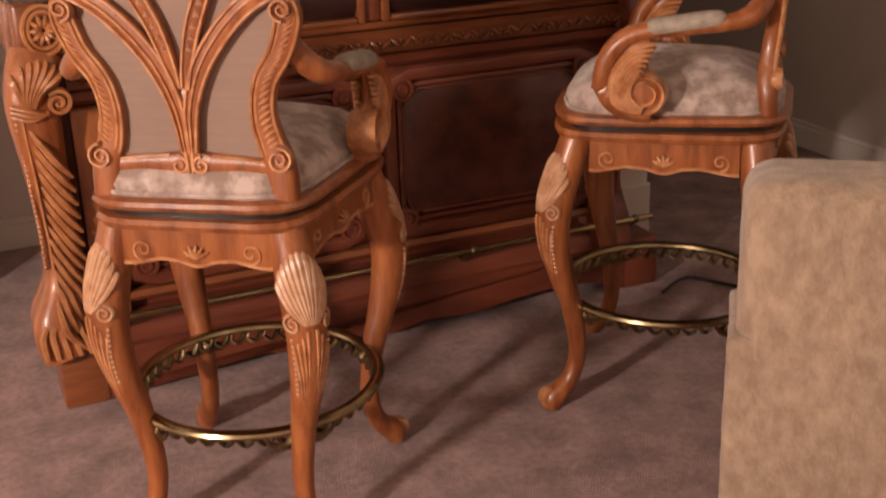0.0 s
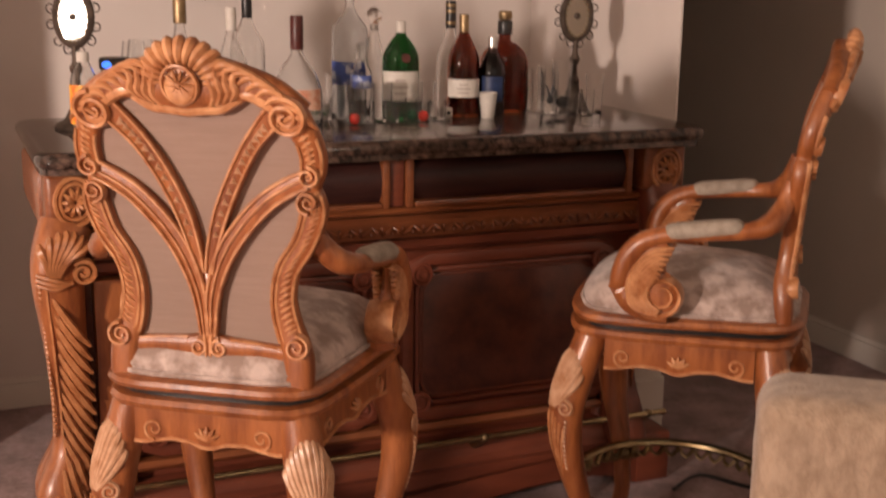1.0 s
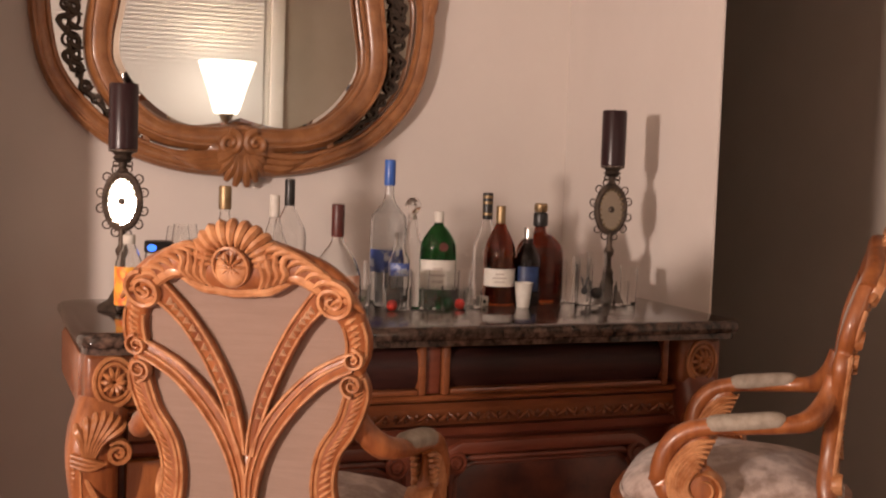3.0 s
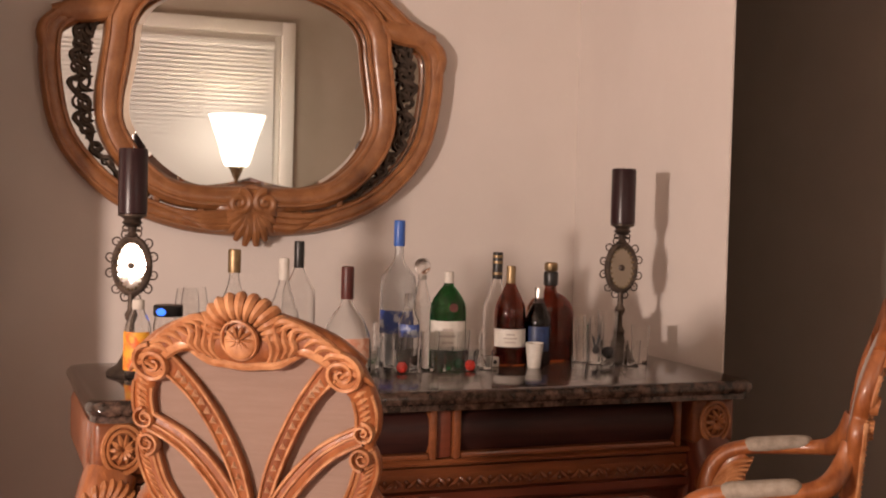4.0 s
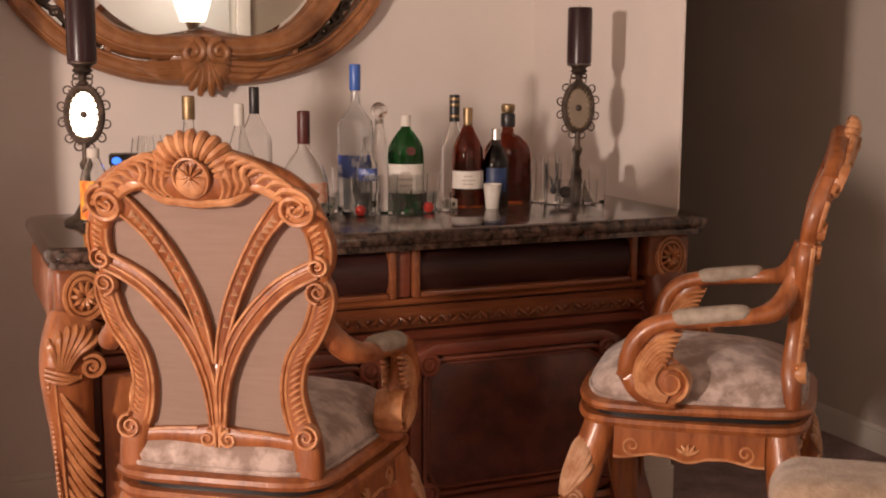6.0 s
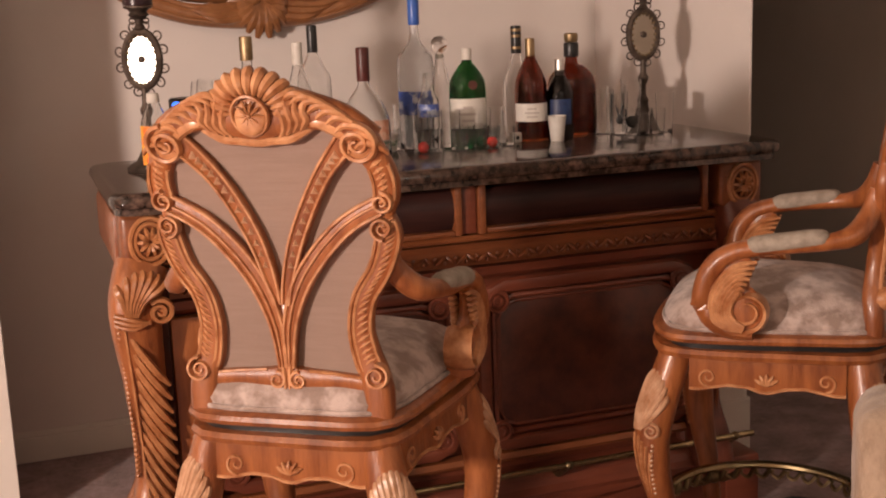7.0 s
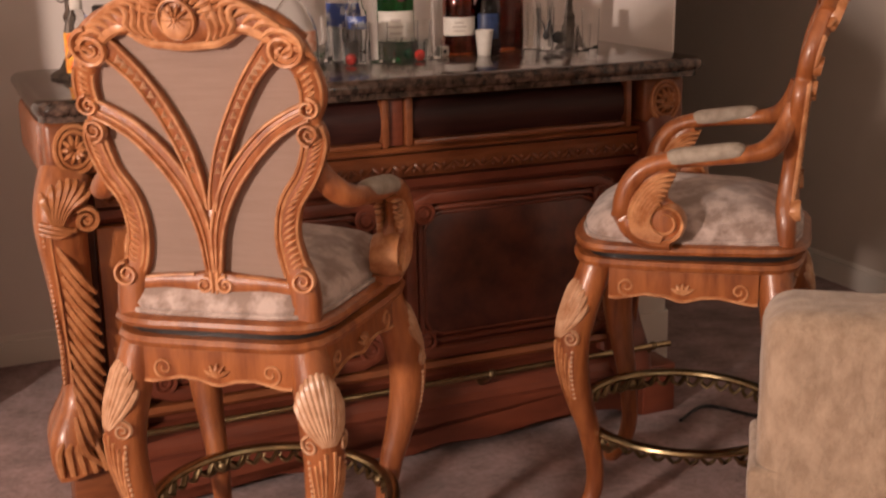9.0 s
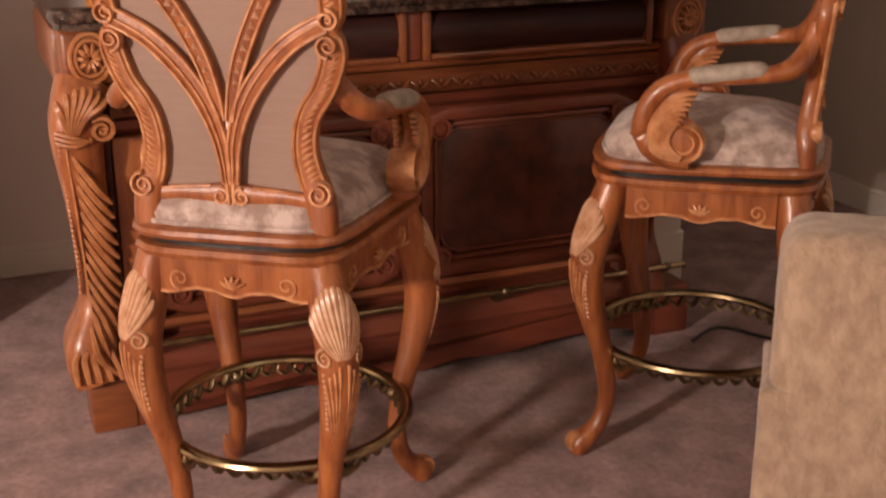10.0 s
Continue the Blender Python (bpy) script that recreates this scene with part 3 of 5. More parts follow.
def corbel(x, mirror):
    """A tall S-shaped leaf-carved corner post with a block and medallion on top."""
    s = -1 if mirror else 1

    def dx(z):
        """How far the S leans out past the end of the bar."""
        zs, ds = (0.0, 0.148, 0.22, 0.32, 0.45, 0.60, 0.73, 0.80, 0.87, 1.2), (0.03, 0.050, 0.062, 0.030, 0.028, 0.036, 0.046, 0.044, 0.022, 0.0)
        if mirror:
            return -float(np.interp(z, (0.148, 0.22, 0.32, 0.45, 0.60, 0.73), (0.085, 0.090, 0.095, 0.080, 0.030, 0.0)))
        return -float(np.interp(z, zs, ds))
    # the far post stands in shade, put into it as darker cherry
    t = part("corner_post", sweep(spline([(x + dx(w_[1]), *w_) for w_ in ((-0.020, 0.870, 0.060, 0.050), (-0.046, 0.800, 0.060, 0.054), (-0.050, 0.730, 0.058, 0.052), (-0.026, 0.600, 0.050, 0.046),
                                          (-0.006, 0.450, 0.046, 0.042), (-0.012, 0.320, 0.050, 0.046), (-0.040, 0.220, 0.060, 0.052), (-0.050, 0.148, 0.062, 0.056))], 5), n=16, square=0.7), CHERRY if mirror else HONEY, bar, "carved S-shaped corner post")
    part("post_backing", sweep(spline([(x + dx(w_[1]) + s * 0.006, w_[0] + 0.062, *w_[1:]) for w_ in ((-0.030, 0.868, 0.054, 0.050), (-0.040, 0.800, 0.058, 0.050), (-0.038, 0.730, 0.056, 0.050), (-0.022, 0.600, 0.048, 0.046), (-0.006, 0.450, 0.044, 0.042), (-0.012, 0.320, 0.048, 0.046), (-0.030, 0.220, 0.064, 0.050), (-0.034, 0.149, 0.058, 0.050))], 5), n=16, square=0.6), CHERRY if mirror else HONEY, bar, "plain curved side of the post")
    part("capital_block", box(x - 0.066, x + 0.066, -0.060, 0.03, 0.868, 0.996, 0.016, seg=3), TRIMWOOD, bar)
    md = bmesh.new()
    for r, w in ((0.048, 0.006), (0.036, 0.005)):
        add_sweep(md, [(x + r * 0.92 * math.cos(k * math.pi / 12), -0.062, 0.930 + r * 1.15 * math.sin(k * math.pi / 12), w, w) for k in range(24)], n=6, closed=True)
    for k in range(10):
        a = k * math.pi / 5
        add_sweep(md, spline([(x + 0.006 * math.cos(a), -0.064, 0.930 + 0.006 * math.sin(a), 0.003, 0.004), (x + 0.018 * math.cos(a), -0.072, 0.930 + 0.02 * math.sin(a), 0.006, 0.006), (x + 0.030 * math.cos(a), -0.062, 0.930 + 0.034 * math.sin(a), 0.003, 0.003)], 3), n=5)
    part("medallion", md, BARCARVE, bar, "carved oval medallion")
    lf = bmesh.new()
    # shell of upright leaves, a rolled scroll beside it, a bead line, and long slanting leaf veins
    for k in range(7):
        a = -1.0 + k / 3
        add_sweep(lf, spline([(x - s * 0.012 + 0.010 * a, -0.106, 0.770, 0.005, 0.006), (x - s * 0.010 + 0.026 * a, -0.124, 0.812, 0.0085, 0.011), (x - s * 0.006 + 0.046 * a, -0.128, 0.856 - 0.022 * a * a, 0.0098, 0.012), (x - s * 0.006 + 0.052 * a, -0.112, 0.872 - 0.028 * a * a, 0.006, 0.008)], 4), n=7)
    add_sweep(lf, spiral(x + s * 0.050, 0.775, -0.106, 0.030, 0.004, 1.9, math.pi * 0.75, -s, 0.0075, 0.013, 34), n=6)
    add_ball(lf, (x + s * 0.050, -0.092, 0.775), 0.026, (1, 0.5, 1))
    for j in range(3):
        add_sweep(lf, spline([(x - s * 0.052, -0.100, 0.776 - 0.011 * j, 0.0045, 0.006), (x - s * 0.012, -0.114, 0.764 - 0.010 * j, 0.006, 0.008), (x + s * 0.026, -0.108, 0.752 + 0.002 * j, 0.0045, 0.006)], 4), n=6)
    for k in range(5 if mirror else 13):
        z = 0.735 - 0.036 * k
        y = -0.094 + 0.040 * math.sin(min(1.0, k / 7) * math.pi / 2) + (0.0 if k < 8 else -0.010 * (k - 7))
        add_sweep(lf, spline([(x - s * 0.026, y + 0.004, z, 0.004, 0.005), (x - s * 0.004, y - 0.005, z - 0.050, 0.0085, 0.008), (x + s * 0.026, y - 0.002, z - 0.105, 0.0095, 0.009), (x + s * 0.050, y + 0.010, z - 0.140, 0.005, 0.006)], 4), n=6)
    add_sweep(lf, spline([(x - s * 0.030, -0.100, 0.74, 0.004, 0.005), (x - s * 0.030, -0.070, 0.58, 0.004, 0.005), (x - s * 0.028, -0.052, 0.42, 0.004, 0.005), (x - s * 0.02, -0.060, 0.30, 0.003, 0.004)], 5), n=5)
    for k in range(30):
        z = 0.745 - 0.0128 * k
        y = -0.094 + 0.046 * math.sin(min(1.0, k / 18) * math.pi / 2)
        add_ball(lf, (x - s * 0.043, y, z), 0.0062, u=6, v=5)
    for k in range(0 if mirror else 5):
        a = -1 + 0.5 * k
        add_sweep(lf, spline([(x + 0.02 * a, -0.060, 0.26, 0.004, 0.004), (x + 0.045 * a, -0.095, 0.215, 0.009, 0.008), (x + 0.052 * a, -0.107, 0.160, 0.007, 0.007)], 4), n=6)
    for v in lf.verts:
        v.co.x += dx(v.co.z)
    # far carving in a darker wood tone, again for the shade there
    part("leaf_carving", lf, TRIMWOOD if mirror else BARCARVE, bar, "acanthus leaf carving, pale rubbed on the near post, darkened for shade on the far")


corbel(0.072, False)
corbel(LEN - 0.072, True)
rail = bmesh.new()
add_sweep(rail, [(0.14, -0.105, 0.235, 0.009, 0.009), (LEN - 0.058, -0.105, 0.235, 0.009, 0.009)], up=(0, 0, 1), n=12)
rl = part("foot_rail", rail, BRASS, bar, "brass foot rail along the base")
for x in (0.16, 0.62, 1.09, 1.60):
    bk = bmesh.new()
    add_sweep(bk, spline([(x, -0.03, 0.19, 0.018, 0.018), (x, -0.06, 0.20, 0.010, 0.010), (x, -0.105, 0.235, 0.011, 0.011)], 4), up=(0, 0, 1), n=8)
    add_ball(bk, (x, -0.105, 0.235), 0.013)
    part("rail_bracket", bk, DARKBRASS, rl)

# granite top with a rolled edge, a thing of its own
top = bmesh.new()
X0, X1, Y0, Y1 = -0.015, 1.735, -0.132, 0.535


def rounded(x0, x1, y0, y1, r, n=6):
    out = []
    for cx, cy, a0 in ((x0 + r, y0 + r, 180), (x1 - r, y0 + r, 270), (x1 - r, y1 - r, 0), (x0 + r, y1 - r, 90)):
        out += [(cx + r * math.cos(radians(a0 + 90 * k / n)), cy + r * math.sin(radians(a0 + 90 * k / n))) for k in range(n + 1)]
    return out


rings = []
for inset, z in ((0.030, 0.998), (0.012, 1.000), (0.012, 1.014), (0.004, 1.018), (0.0, 1.028), (0.002, 1.040), (0.010, 1.048), (0.020, 1.050)):
    rings.append([top.verts.new((x, y, z)) for x, y in rounded(X0 + inset, X1 - inset, Y0 + inset, Y1 - inset, 0.05)])
for a, b in zip(rings, rings[1:]):
    for i in range(len(a)):
        top.faces.new((a[i], a[(i + 1) % len(a)], b[(i + 1) % len(a)], b[i]))
top.faces.new(rings[0])
top.faces.new(rings[-1])
counter = part("bar_countertop", top, GRANITE)
counter.matrix_world = BAR
tagged(counter, "polished dark brown granite bar top with rolled edge", "countertop")


# ---------------------------------------------------------------- the stools
SWEEP_W = (0.01, 0.09, 0.20, 0.30, 0.36, 0.42, 0.48, 0.52, 0.58, 0.64)
SWEEP_Y = (-0.206, -0.198, -0.206, -0.212, -0.218, -0.228, -0.246, -0.261, -0.281, -0.297)


def back_y(w):
    """Depth of the S-curved back at a height over the seat."""
    return float(np.interp(w, SWEEP_W, SWEEP_Y))


def bk(x, w, hw, hd, off=0.0):
    return (x, back_y(w) - off, 0.735 + w * 0.965, hw, hd)


def seat_outline(grow=0.0):
    pts = [(-0.196, -0.245), (0.196, -0.245), (0.250, 0.10), (0.246, 0.215), (0.12, 0.258), (-0.12, 0.258), (-0.246, 0.215), (-0.250, 0.10)]
    out = []
    n = len(pts)
    for i in range(n):
        p0, p1, p2 = Vector(pts[i - 1]), Vector(pts[i]), Vector(pts[(i + 1) % n])
        for t in (0.0, 0.34, 0.67, 1.0):
            ka = min(0.085, 0.42 * (p0 - p1).length) / (p0 - p1).length
            kb = min(0.085, 0.42 * (p2 - p1).length) / (p2 - p1).length
            a, b = p1 + (p0 - p1) * ka, p1 + (p2 - p1) * kb
            q = a * (1 - t) ** 2 + p1 * 2 * t * (1 - t) + b * t * t
            out.append(q)
    return [(q.x * (1 + grow / 0.25), q.y * (1 + grow / 0.25)) for q in out]


def slab(levels):
    """Stacked outlines: (growth, height)."""
    bm = bmesh.new()
    rs = [[bm.verts.new((x, y, z)) for x, y in seat_outline(g)] for g, z in levels]
    for a, b in zip(rs, rs[1:]):
        for i in range(len(a)):
            bm.faces.new((a[i], a[(i + 1) % len(a)], b[(i + 1) % len(a)], b[i]))
    bm.faces.new(rs[0])
    bm.faces.new(rs[-1])
    return bm


def leg_rows(sx, top_, knee, ankle, foot):
    """A cabriole leg: places in plan at four heights."""
    (ax, ay), (kx, ky), (nx, ny), (fx, fy) = top_, knee, ankle, foot

    def at(f, z, r):
        return (sx * (kx + (nx - kx) * f), ky + (ny - ky) * f, z, r, r)
    return spline([(sx * ax, ay, 0.688, 0.036, 0.036), (sx * (ax * 0.6 + kx * 0.4), ay * 0.6 + ky * 0.4, 0.62, 0.038, 0.038), (sx * (ax * 0.2 + kx * 0.8), ay * 0.2 + ky * 0.8, 0.555, 0.041, 0.041), at(0.0, 0.49, 0.039), at(0.06, 0.42, 0.036), at(0.36, 0.34, 0.030),
                   at(0.72, 0.265, 0.025), at(1.0, 0.15, 0.021), (sx * (nx * 0.7 + fx * 0.3), ny * 0.7 + fy * 0.3, 0.075, 0.021, 0.021), (sx * fx, fy, 0.030, 0.029, 0.026), (sx * fx * 1.03, fy * 1.03, 0.004, 0.024, 0.020)], 4)


def along(rows_, z):
    """Centre and radius of a leg at a height."""
    for a, b in zip(rows_, rows_[1:]):
        if a[2] >= z >= b[2]:
            f = (a[2] - z) / max(a[2] - b[2], 1e-6)
            return Vector((a[0] + (b[0] - a[0]) * f, a[1] + (b[1] - a[1]) * f, z)), a[3] + (b[3] - a[3]) * f
    return Vector(rows_[0][:3]), rows_[0][3]


def stool():
    t = thing("bar_stool", Matrix.Identity(4), "honey-coloured carved wooden bar stool with damask seat", "bar stool", "bar stools at the bar")
    part("seat_board", slab([(-0.006, 0.712), (0.006, 0.716), (0.010, 0.724), (0.007, 0.732), (-0.004, 0.736)]), HONEY, t)
    # black slab between seat and base gives the gap its shade
    part("swivel_gap_shade", slab([(-0.016, 0.698), (-0.016, 0.713)]), BLACK, t, "black inset slab for the shade in the swivel gap")
    part("seat_rim", slab([(-0.018, 0.672), (0.002, 0.678), (0.006, 0.688), (0.001, 0.697), (-0.010, 0.699)]), HONEY, t)
    # cushion, domed, nipped by a piped edge
    levels = [(-0.024, 0.734), (-0.016, 0.742), (-0.014, 0.756), (-0.026, 0.778), (-0.060, 0.802), (-0.110, 0.820), (-0.170, 0.829), (-0.235, 0.832)]
    cu = part("seat_cushion", slab(levels), SEATCLOTH, t, "pale floral damask cushion")
    part("piping", sweep([(x, y, 0.741, 0.005, 0.005) for x, y in seat_outline(-0.013)], up=(0, 0, 1), n=6, closed=True), SEATCLOTH, cu)
    # aprons with a scalloped and scroll-carved lower edge

    def apron_low(f):
        """The scalloped lower edge along an apron."""
        return float(np.interp(abs(2 * f - 1), (0, 0.10, 0.22, 0.50, 0.72, 0.88, 1.0), (0.598, 0.600, 0.608, 0.611, 0.604, 0.599, 0.600)))

    def apron(p, q, out):
        p, q, out = Vector((*p, 0)), Vector((*q, 0)), Vector((*out, 0))
        n = 24
        bm = bmesh.new()
        rows = []
        for k in range(n + 1):
            s = k / n
            z = apron_low(s)
            c = p.lerp(q, s)
            rows.append([bm.verts.new(c + out * o_ + Vector((0, 0, h))) for o_, h in ((0, 0.680), (0.012, 0.680), (0.014, z + 0.010), (0.010, z), (0, z))])
        for a, b in zip(rows, rows[1:]):
            for i in range(5):
                bm.faces.new((a[i], a[(i + 1) % 5], b[(i + 1) % 5], b[i]))
        bm.faces.new(rows[0])
        bm.faces.new(rows[-1])
        ap = part("apron", bm, HONEY, t, "scalloped apron")
        cv = bmesh.new()
        d = (q - p).normalized()
        L = (q - p).length
        m = Matrix((( d.x, out.x, 0, 0), (d.y, out.y, 0, 0), (0, 0, 1, 0), (0, 0, 0, 1)))

        def put(rows_):
            return [(*(p + m.to_3x3() @ Vector((r[0], r[1], r[2]))), r[3], r[4]) for r in rows_]
        low_edge = []
        for k in range(n + 1):
            f = k / n
            low_edge.append((L * f, 0.013, apron_low(f) + 0.005, 0.0035, 0.004))
        add_sweep(cv, put(low_edge), up=out, n=6)
        for s, cx in ((1, 0.040), (-1, L - 0.040)):
            add_sweep(cv, put(spiral(cx, 0.632, 0.014, 0.021, 0.003, 1.35, -math.pi / 2, -s, 0.0034, 0.004, 22)), up=out, n=6)
        for k in range(5):
            a = radians(30 + 30 * k)
            add_sweep(cv, put([(L / 2, 0.015, 0.620, 0.003, 0.004), (L / 2 + 0.016 * math.cos(a), 0.019, 0.620 + 0.016 * math.sin(a), 0.005, 0.005), (L / 2 + 0.027 * math.cos(a), 0.015, 0.620 + 0.025 * math.sin(a), 0.002, 0.003)]), up=out, n=6)
        part("apron_carving", cv, CARVED, ap, "carved scrolls and small shell")

    apron((-0.144, -0.212), (0.144, -0.212), (0, -1))
    apron((0.150, 0.228), (-0.150, 0.228), (0, 1))
    sd = Vector((0.042, 0.35)).normalized()
    apron((0.180, -0.165), (0.216, 0.155), (sd.y, -sd.x))
    apron((-0.216, 0.155), (-0.180, -0.165), (-sd.y, -sd.x))

    # legs with shell-carved knees and scrolled feet
    for sx in (-1, 1):
        for top_, knee, ankle, foot in (((0.158, -0.190), (0.196, -0.222), (0.154, -0.186), (0.176, -0.208)), ((0.196, 0.184), (0.236, 0.232), (0.190, 0.184), (0.226, 0.232))):
            rl_ = leg_rows(sx, top_, knee, ankle, foot)
            lg = part("leg", sweep(rl_, up=(0.3, 1, 0), n=16), HONEY, t, "cabriole leg")
            outv = Vector((sx * knee[0] * 0.85, knee[1], 0)).normalized()
            side = Vector((-outv.y, outv.x, 0))

            def on_leg(zz, ang, lift=1.0):
                cen, rad = along(rl_, zz)
                return cen + (outv * math.cos(ang) + side * math.sin(ang)) * (rad * lift)
            # a scallop shell: ribs fan out upwards from the knee, each with a rounded tip
            for k in range(11):
                a = -1 + 0.2 * k
                tip = 0.640 - 0.052 * a * a
                rows_ = []
                for f, w_, sp in ((0.0, 0.0028, 0.30), (0.3, 0.0055, 0.78), (0.62, 0.0080, 1.12), (0.88, 0.0098, 1.30), (1.0, 0.0065, 1.36)):
                    zz = 0.512 + (tip - 0.512) * f
                    rows_.append((*on_leg(zz, a * sp, 1.02 - 0.10 * (f == 1.0)), w_ * 0.82, w_ * 0.80))
                part("flute", sweep(spline(rows_, 3), up=outv, n=7), PALE, lg, "pale rubbed shell rib")
            # paired scrolls below the shell and long drooping leaf veins with a beaded rim
            for s_ in (-1, 1):
                cpos = on_leg(0.512, s_ * 0.95, 1.0)
                tang = side * math.cos(s_ * 0.95) - outv * math.sin(s_ * 0.95)
                sp_ = spiral(0, 0, 0, 0.019, 0.003, 1.6, math.pi / 2, -s_, 0.0036, 0.0045, 22)
                part("knee_scroll", sweep([(*(cpos + tang * r[0] + Vector((0, 0, r[2]))), r[3], r[4]) for r in sp_], up=outv, n=5), PALE, lg, "pale carved scroll")
                for k in range(4):
                    rows_ = [(*on_leg(0.500 - 0.012 * k - 0.034 * q, s_ * (0.22 + 0.26 * k - (0.05 * k) * q), 1.0), 0.0036 * (1 - 0.16 * q), 0.0036 * (1 - 0.16 * q)) for q in range(5)]
                    part("leaf_vein", sweep(rows_, up=outv, n=5), CARVED, lg)
                bead = part("bead", add_ball(bmesh.new(), (0, 0, 0), 0.0040, u=6, v=5), PALE, lg)
                bead.matrix_basis = Matrix.Translation(on_leg(0.480, s_ * 1.10))
                for k in range(1, 11):
                    again(bead, Matrix.Translation(on_leg(0.480 - 0.0115 * k, s_ * (1.10 - 0.025 * k))))
            ft = bmesh.new()
            fpos = Vector((sx * foot[0], foot[1], 0))
            for r in (0.012, 0.021):
                add_sweep(ft, [(*(fpos + outv * (0.012 + r * math.cos(k * math.pi / 8)) + Vector((0, 0, 0.032 + r * math.sin(k * math.pi / 8)))), 0.006, 0.018) for k in range(16)], up=side, n=6, closed=True)
            part("scroll_foot", ft, CARVED, lg, "carved scroll toe")

    # brass foot ring with a cast leaf border
    rg = part("foot_ring", sweep([(0.252 * math.cos(k * math.pi / 24), 0.012 + 0.252 * math.sin(k * math.pi / 24), 0.262, 0.014, 0.010) for k in range(48)], up=(0, 0, 1), n=10, closed=True), BRASS, t, "round brass foot ring")
    lf_ = part("cast_leaf", sweep(spline([(0.244, 0, 0.254, 0.008, 0.006), (0.240 * math.cos(0.07), 0.240 * math.sin(0.07), 0.233, 0.009, 0.005), (0.242 * math.cos(0.14), 0.242 * math.sin(0.14), 0.243, 0.005, 0.004), (0.243 * math.cos(0.12), 0.243 * math.sin(0.12), 0.252, 0.003, 0.003)], 3), up=(0, 0, 1), n=5), DARKBRASS, rg, "dark cast leaf")
    lf_.matrix_basis = Matrix.Translation((0, 0.012, 0))
    for k in range(1, 40):
        again(lf_, pose(0, 0.012, 0, 0, 0, 9.0 * k))
    for ax, ay in ((-0.160, -0.190), (0.160, -0.190), (0.208, 0.20), (-0.208, 0.20)):
        bb = bmesh.new()
        d = Vector((ax, ay - 0.01, 0)).normalized()
        q = Vector((0, 0.012, 0)) + d * 0.250
        s = Vector((-d.y, d.x, 0))
        for e in (-1, 1):
            add_sweep(bb, spline([(*(q + Vector((0, 0, 0.252))), 0.010, 0.008), (*(q + s * e * 0.028 + Vector((0, 0, 0.229))), 0.011, 0.007), (*(q + s * e * 0.058 + Vector((0, 0, 0.237))), 0.006, 0.005), (*(q + s * e * 0.070 + Vector((0, 0, 0.252))), 0.003, 0.003)], 4), up=d, n=6)
        add_ball(bb, q + Vector((0, 0, 0.238)), 0.017)
        part("ring_bracket", bb, DARKBRASS, rg)

    # back: S-curved posts, crest, splats, lower rail, upholstered panel
    def offset(rows_, share, lift, hw, hd):
        """A thin line laid on a bar's rear face, a share of its half width off the middle."""
        out = []
        for i, r in enumerate(rows_):
            a, b = rows_[max(i - 1, 0)], rows_[min(i + 1, len(rows_) - 1)]
            d = Vector((b[0] - a[0], 0, b[2] - a[2])).normalized()
            out.append((r[0] + d.z * share * r[3], r[1] - lift, r[2] - d.x * share * r[3], hw, hd))
        return out

    for s in (-1, 1):
        rows_ = spline([bk(s * 0.166, -0.006, 0.027, 0.020), bk(s * 0.166, 0.040, 0.027, 0.021), bk(s * 0.158, 0.075, 0.026, 0.022), bk(s * 0.146, 0.110, 0.025, 0.020), bk(s * 0.139, 0.163, 0.023, 0.018), bk(s * 0.150, 0.221, 0.022, 0.018),
                        bk(s * 0.181, 0.272, 0.022, 0.018), bk(s * 0.199, 0.325, 0.024, 0.018), bk(s * 0.199, 0.352, 0.022, 0.018), bk(s * 0.197, 0.374, 0.016, 0.017), bk(s * 0.202, 0.402, 0.022, 0.018), bk(s * 0.204, 0.432, 0.023, 0.018), bk(s * 0.196, 0.466, 0.023, 0.018), bk(s * 0.176, 0.505, 0.028, 0.018)], 5)
        post = part("back_post", sweep(rows_, n=14, square=0.7), HONEY, t, "S-curved carved back post")
        cv = bmesh.new()
        for share in (-0.80, -0.42) if s > 0 else (0.80, 0.42):
            add_sweep(cv, offset(rows_[12:43], share, 0.016, 0.0034, 0.005), n=5)
        for share in (-0.78, 0.78):
            add_sweep(cv, offset(rows_[50:60], share, 0.016, 0.0034, 0.005), n=5)
        add_sweep(cv, offset(rows_[12:43], 0.86 * s, 0.014, 0.0034, 0.005), n=5)
        # a row of slanting gadroons in the channel, and bolder ones on the shoulder
        for lo, hi, num, w_ in ((14, 42, 26, 0.0034), (50, 60, 7, 0.0052)):
            for k in range(num):
                i = lo + (hi - lo) * k / (num - 1)
                r = rows_[int(i)]
                r2 = rows_[min(int(i) + 1, len(rows_) - 1)]
                f = i - int(i)
                x, y, z = (r[q] + (r2[q] - r[q]) * f for q in range(3))
                o_ = s * (0.25 if lo == 14 else 0.0) * r[3]
                add_sweep(cv, [(x + o_ - s * 0.009, y - 0.016, z - 0.006, w_ * 0.4, 0.003), (x + o_, y - 0.019, z, w_, 0.005), (x + o_ + s * 0.010, y - 0.015, z + 0.007, w_ * 0.4, 0.003)], n=6)
        for cx, cw, r, st, turns in ((0.170, 0.500, 0.036, math.pi * 0.5, 2.0), (0.198, 0.396, 0.020, math.pi / 2, 1.6), (0.196, 0.350, 0.021, -math.pi / 2, 1.6), (0.166, 0.076, 0.024, math.pi / 2, 1.75)):
            rr = spiral(0, 0, 0, r, 0.004, turns, st, -s, 0.0060 if r > 0.03 else 0.0042, 0.012, 40)
            add_sweep(cv, [bk(s * cx + q[0], cw + q[2], q[3], q[4], 0.021) for q in rr], n=6)
            add_ball(cv, bk(s * cx, cw, 0, 0, 0.010)[:3], r * 0.86, (1, 0.34, 1))
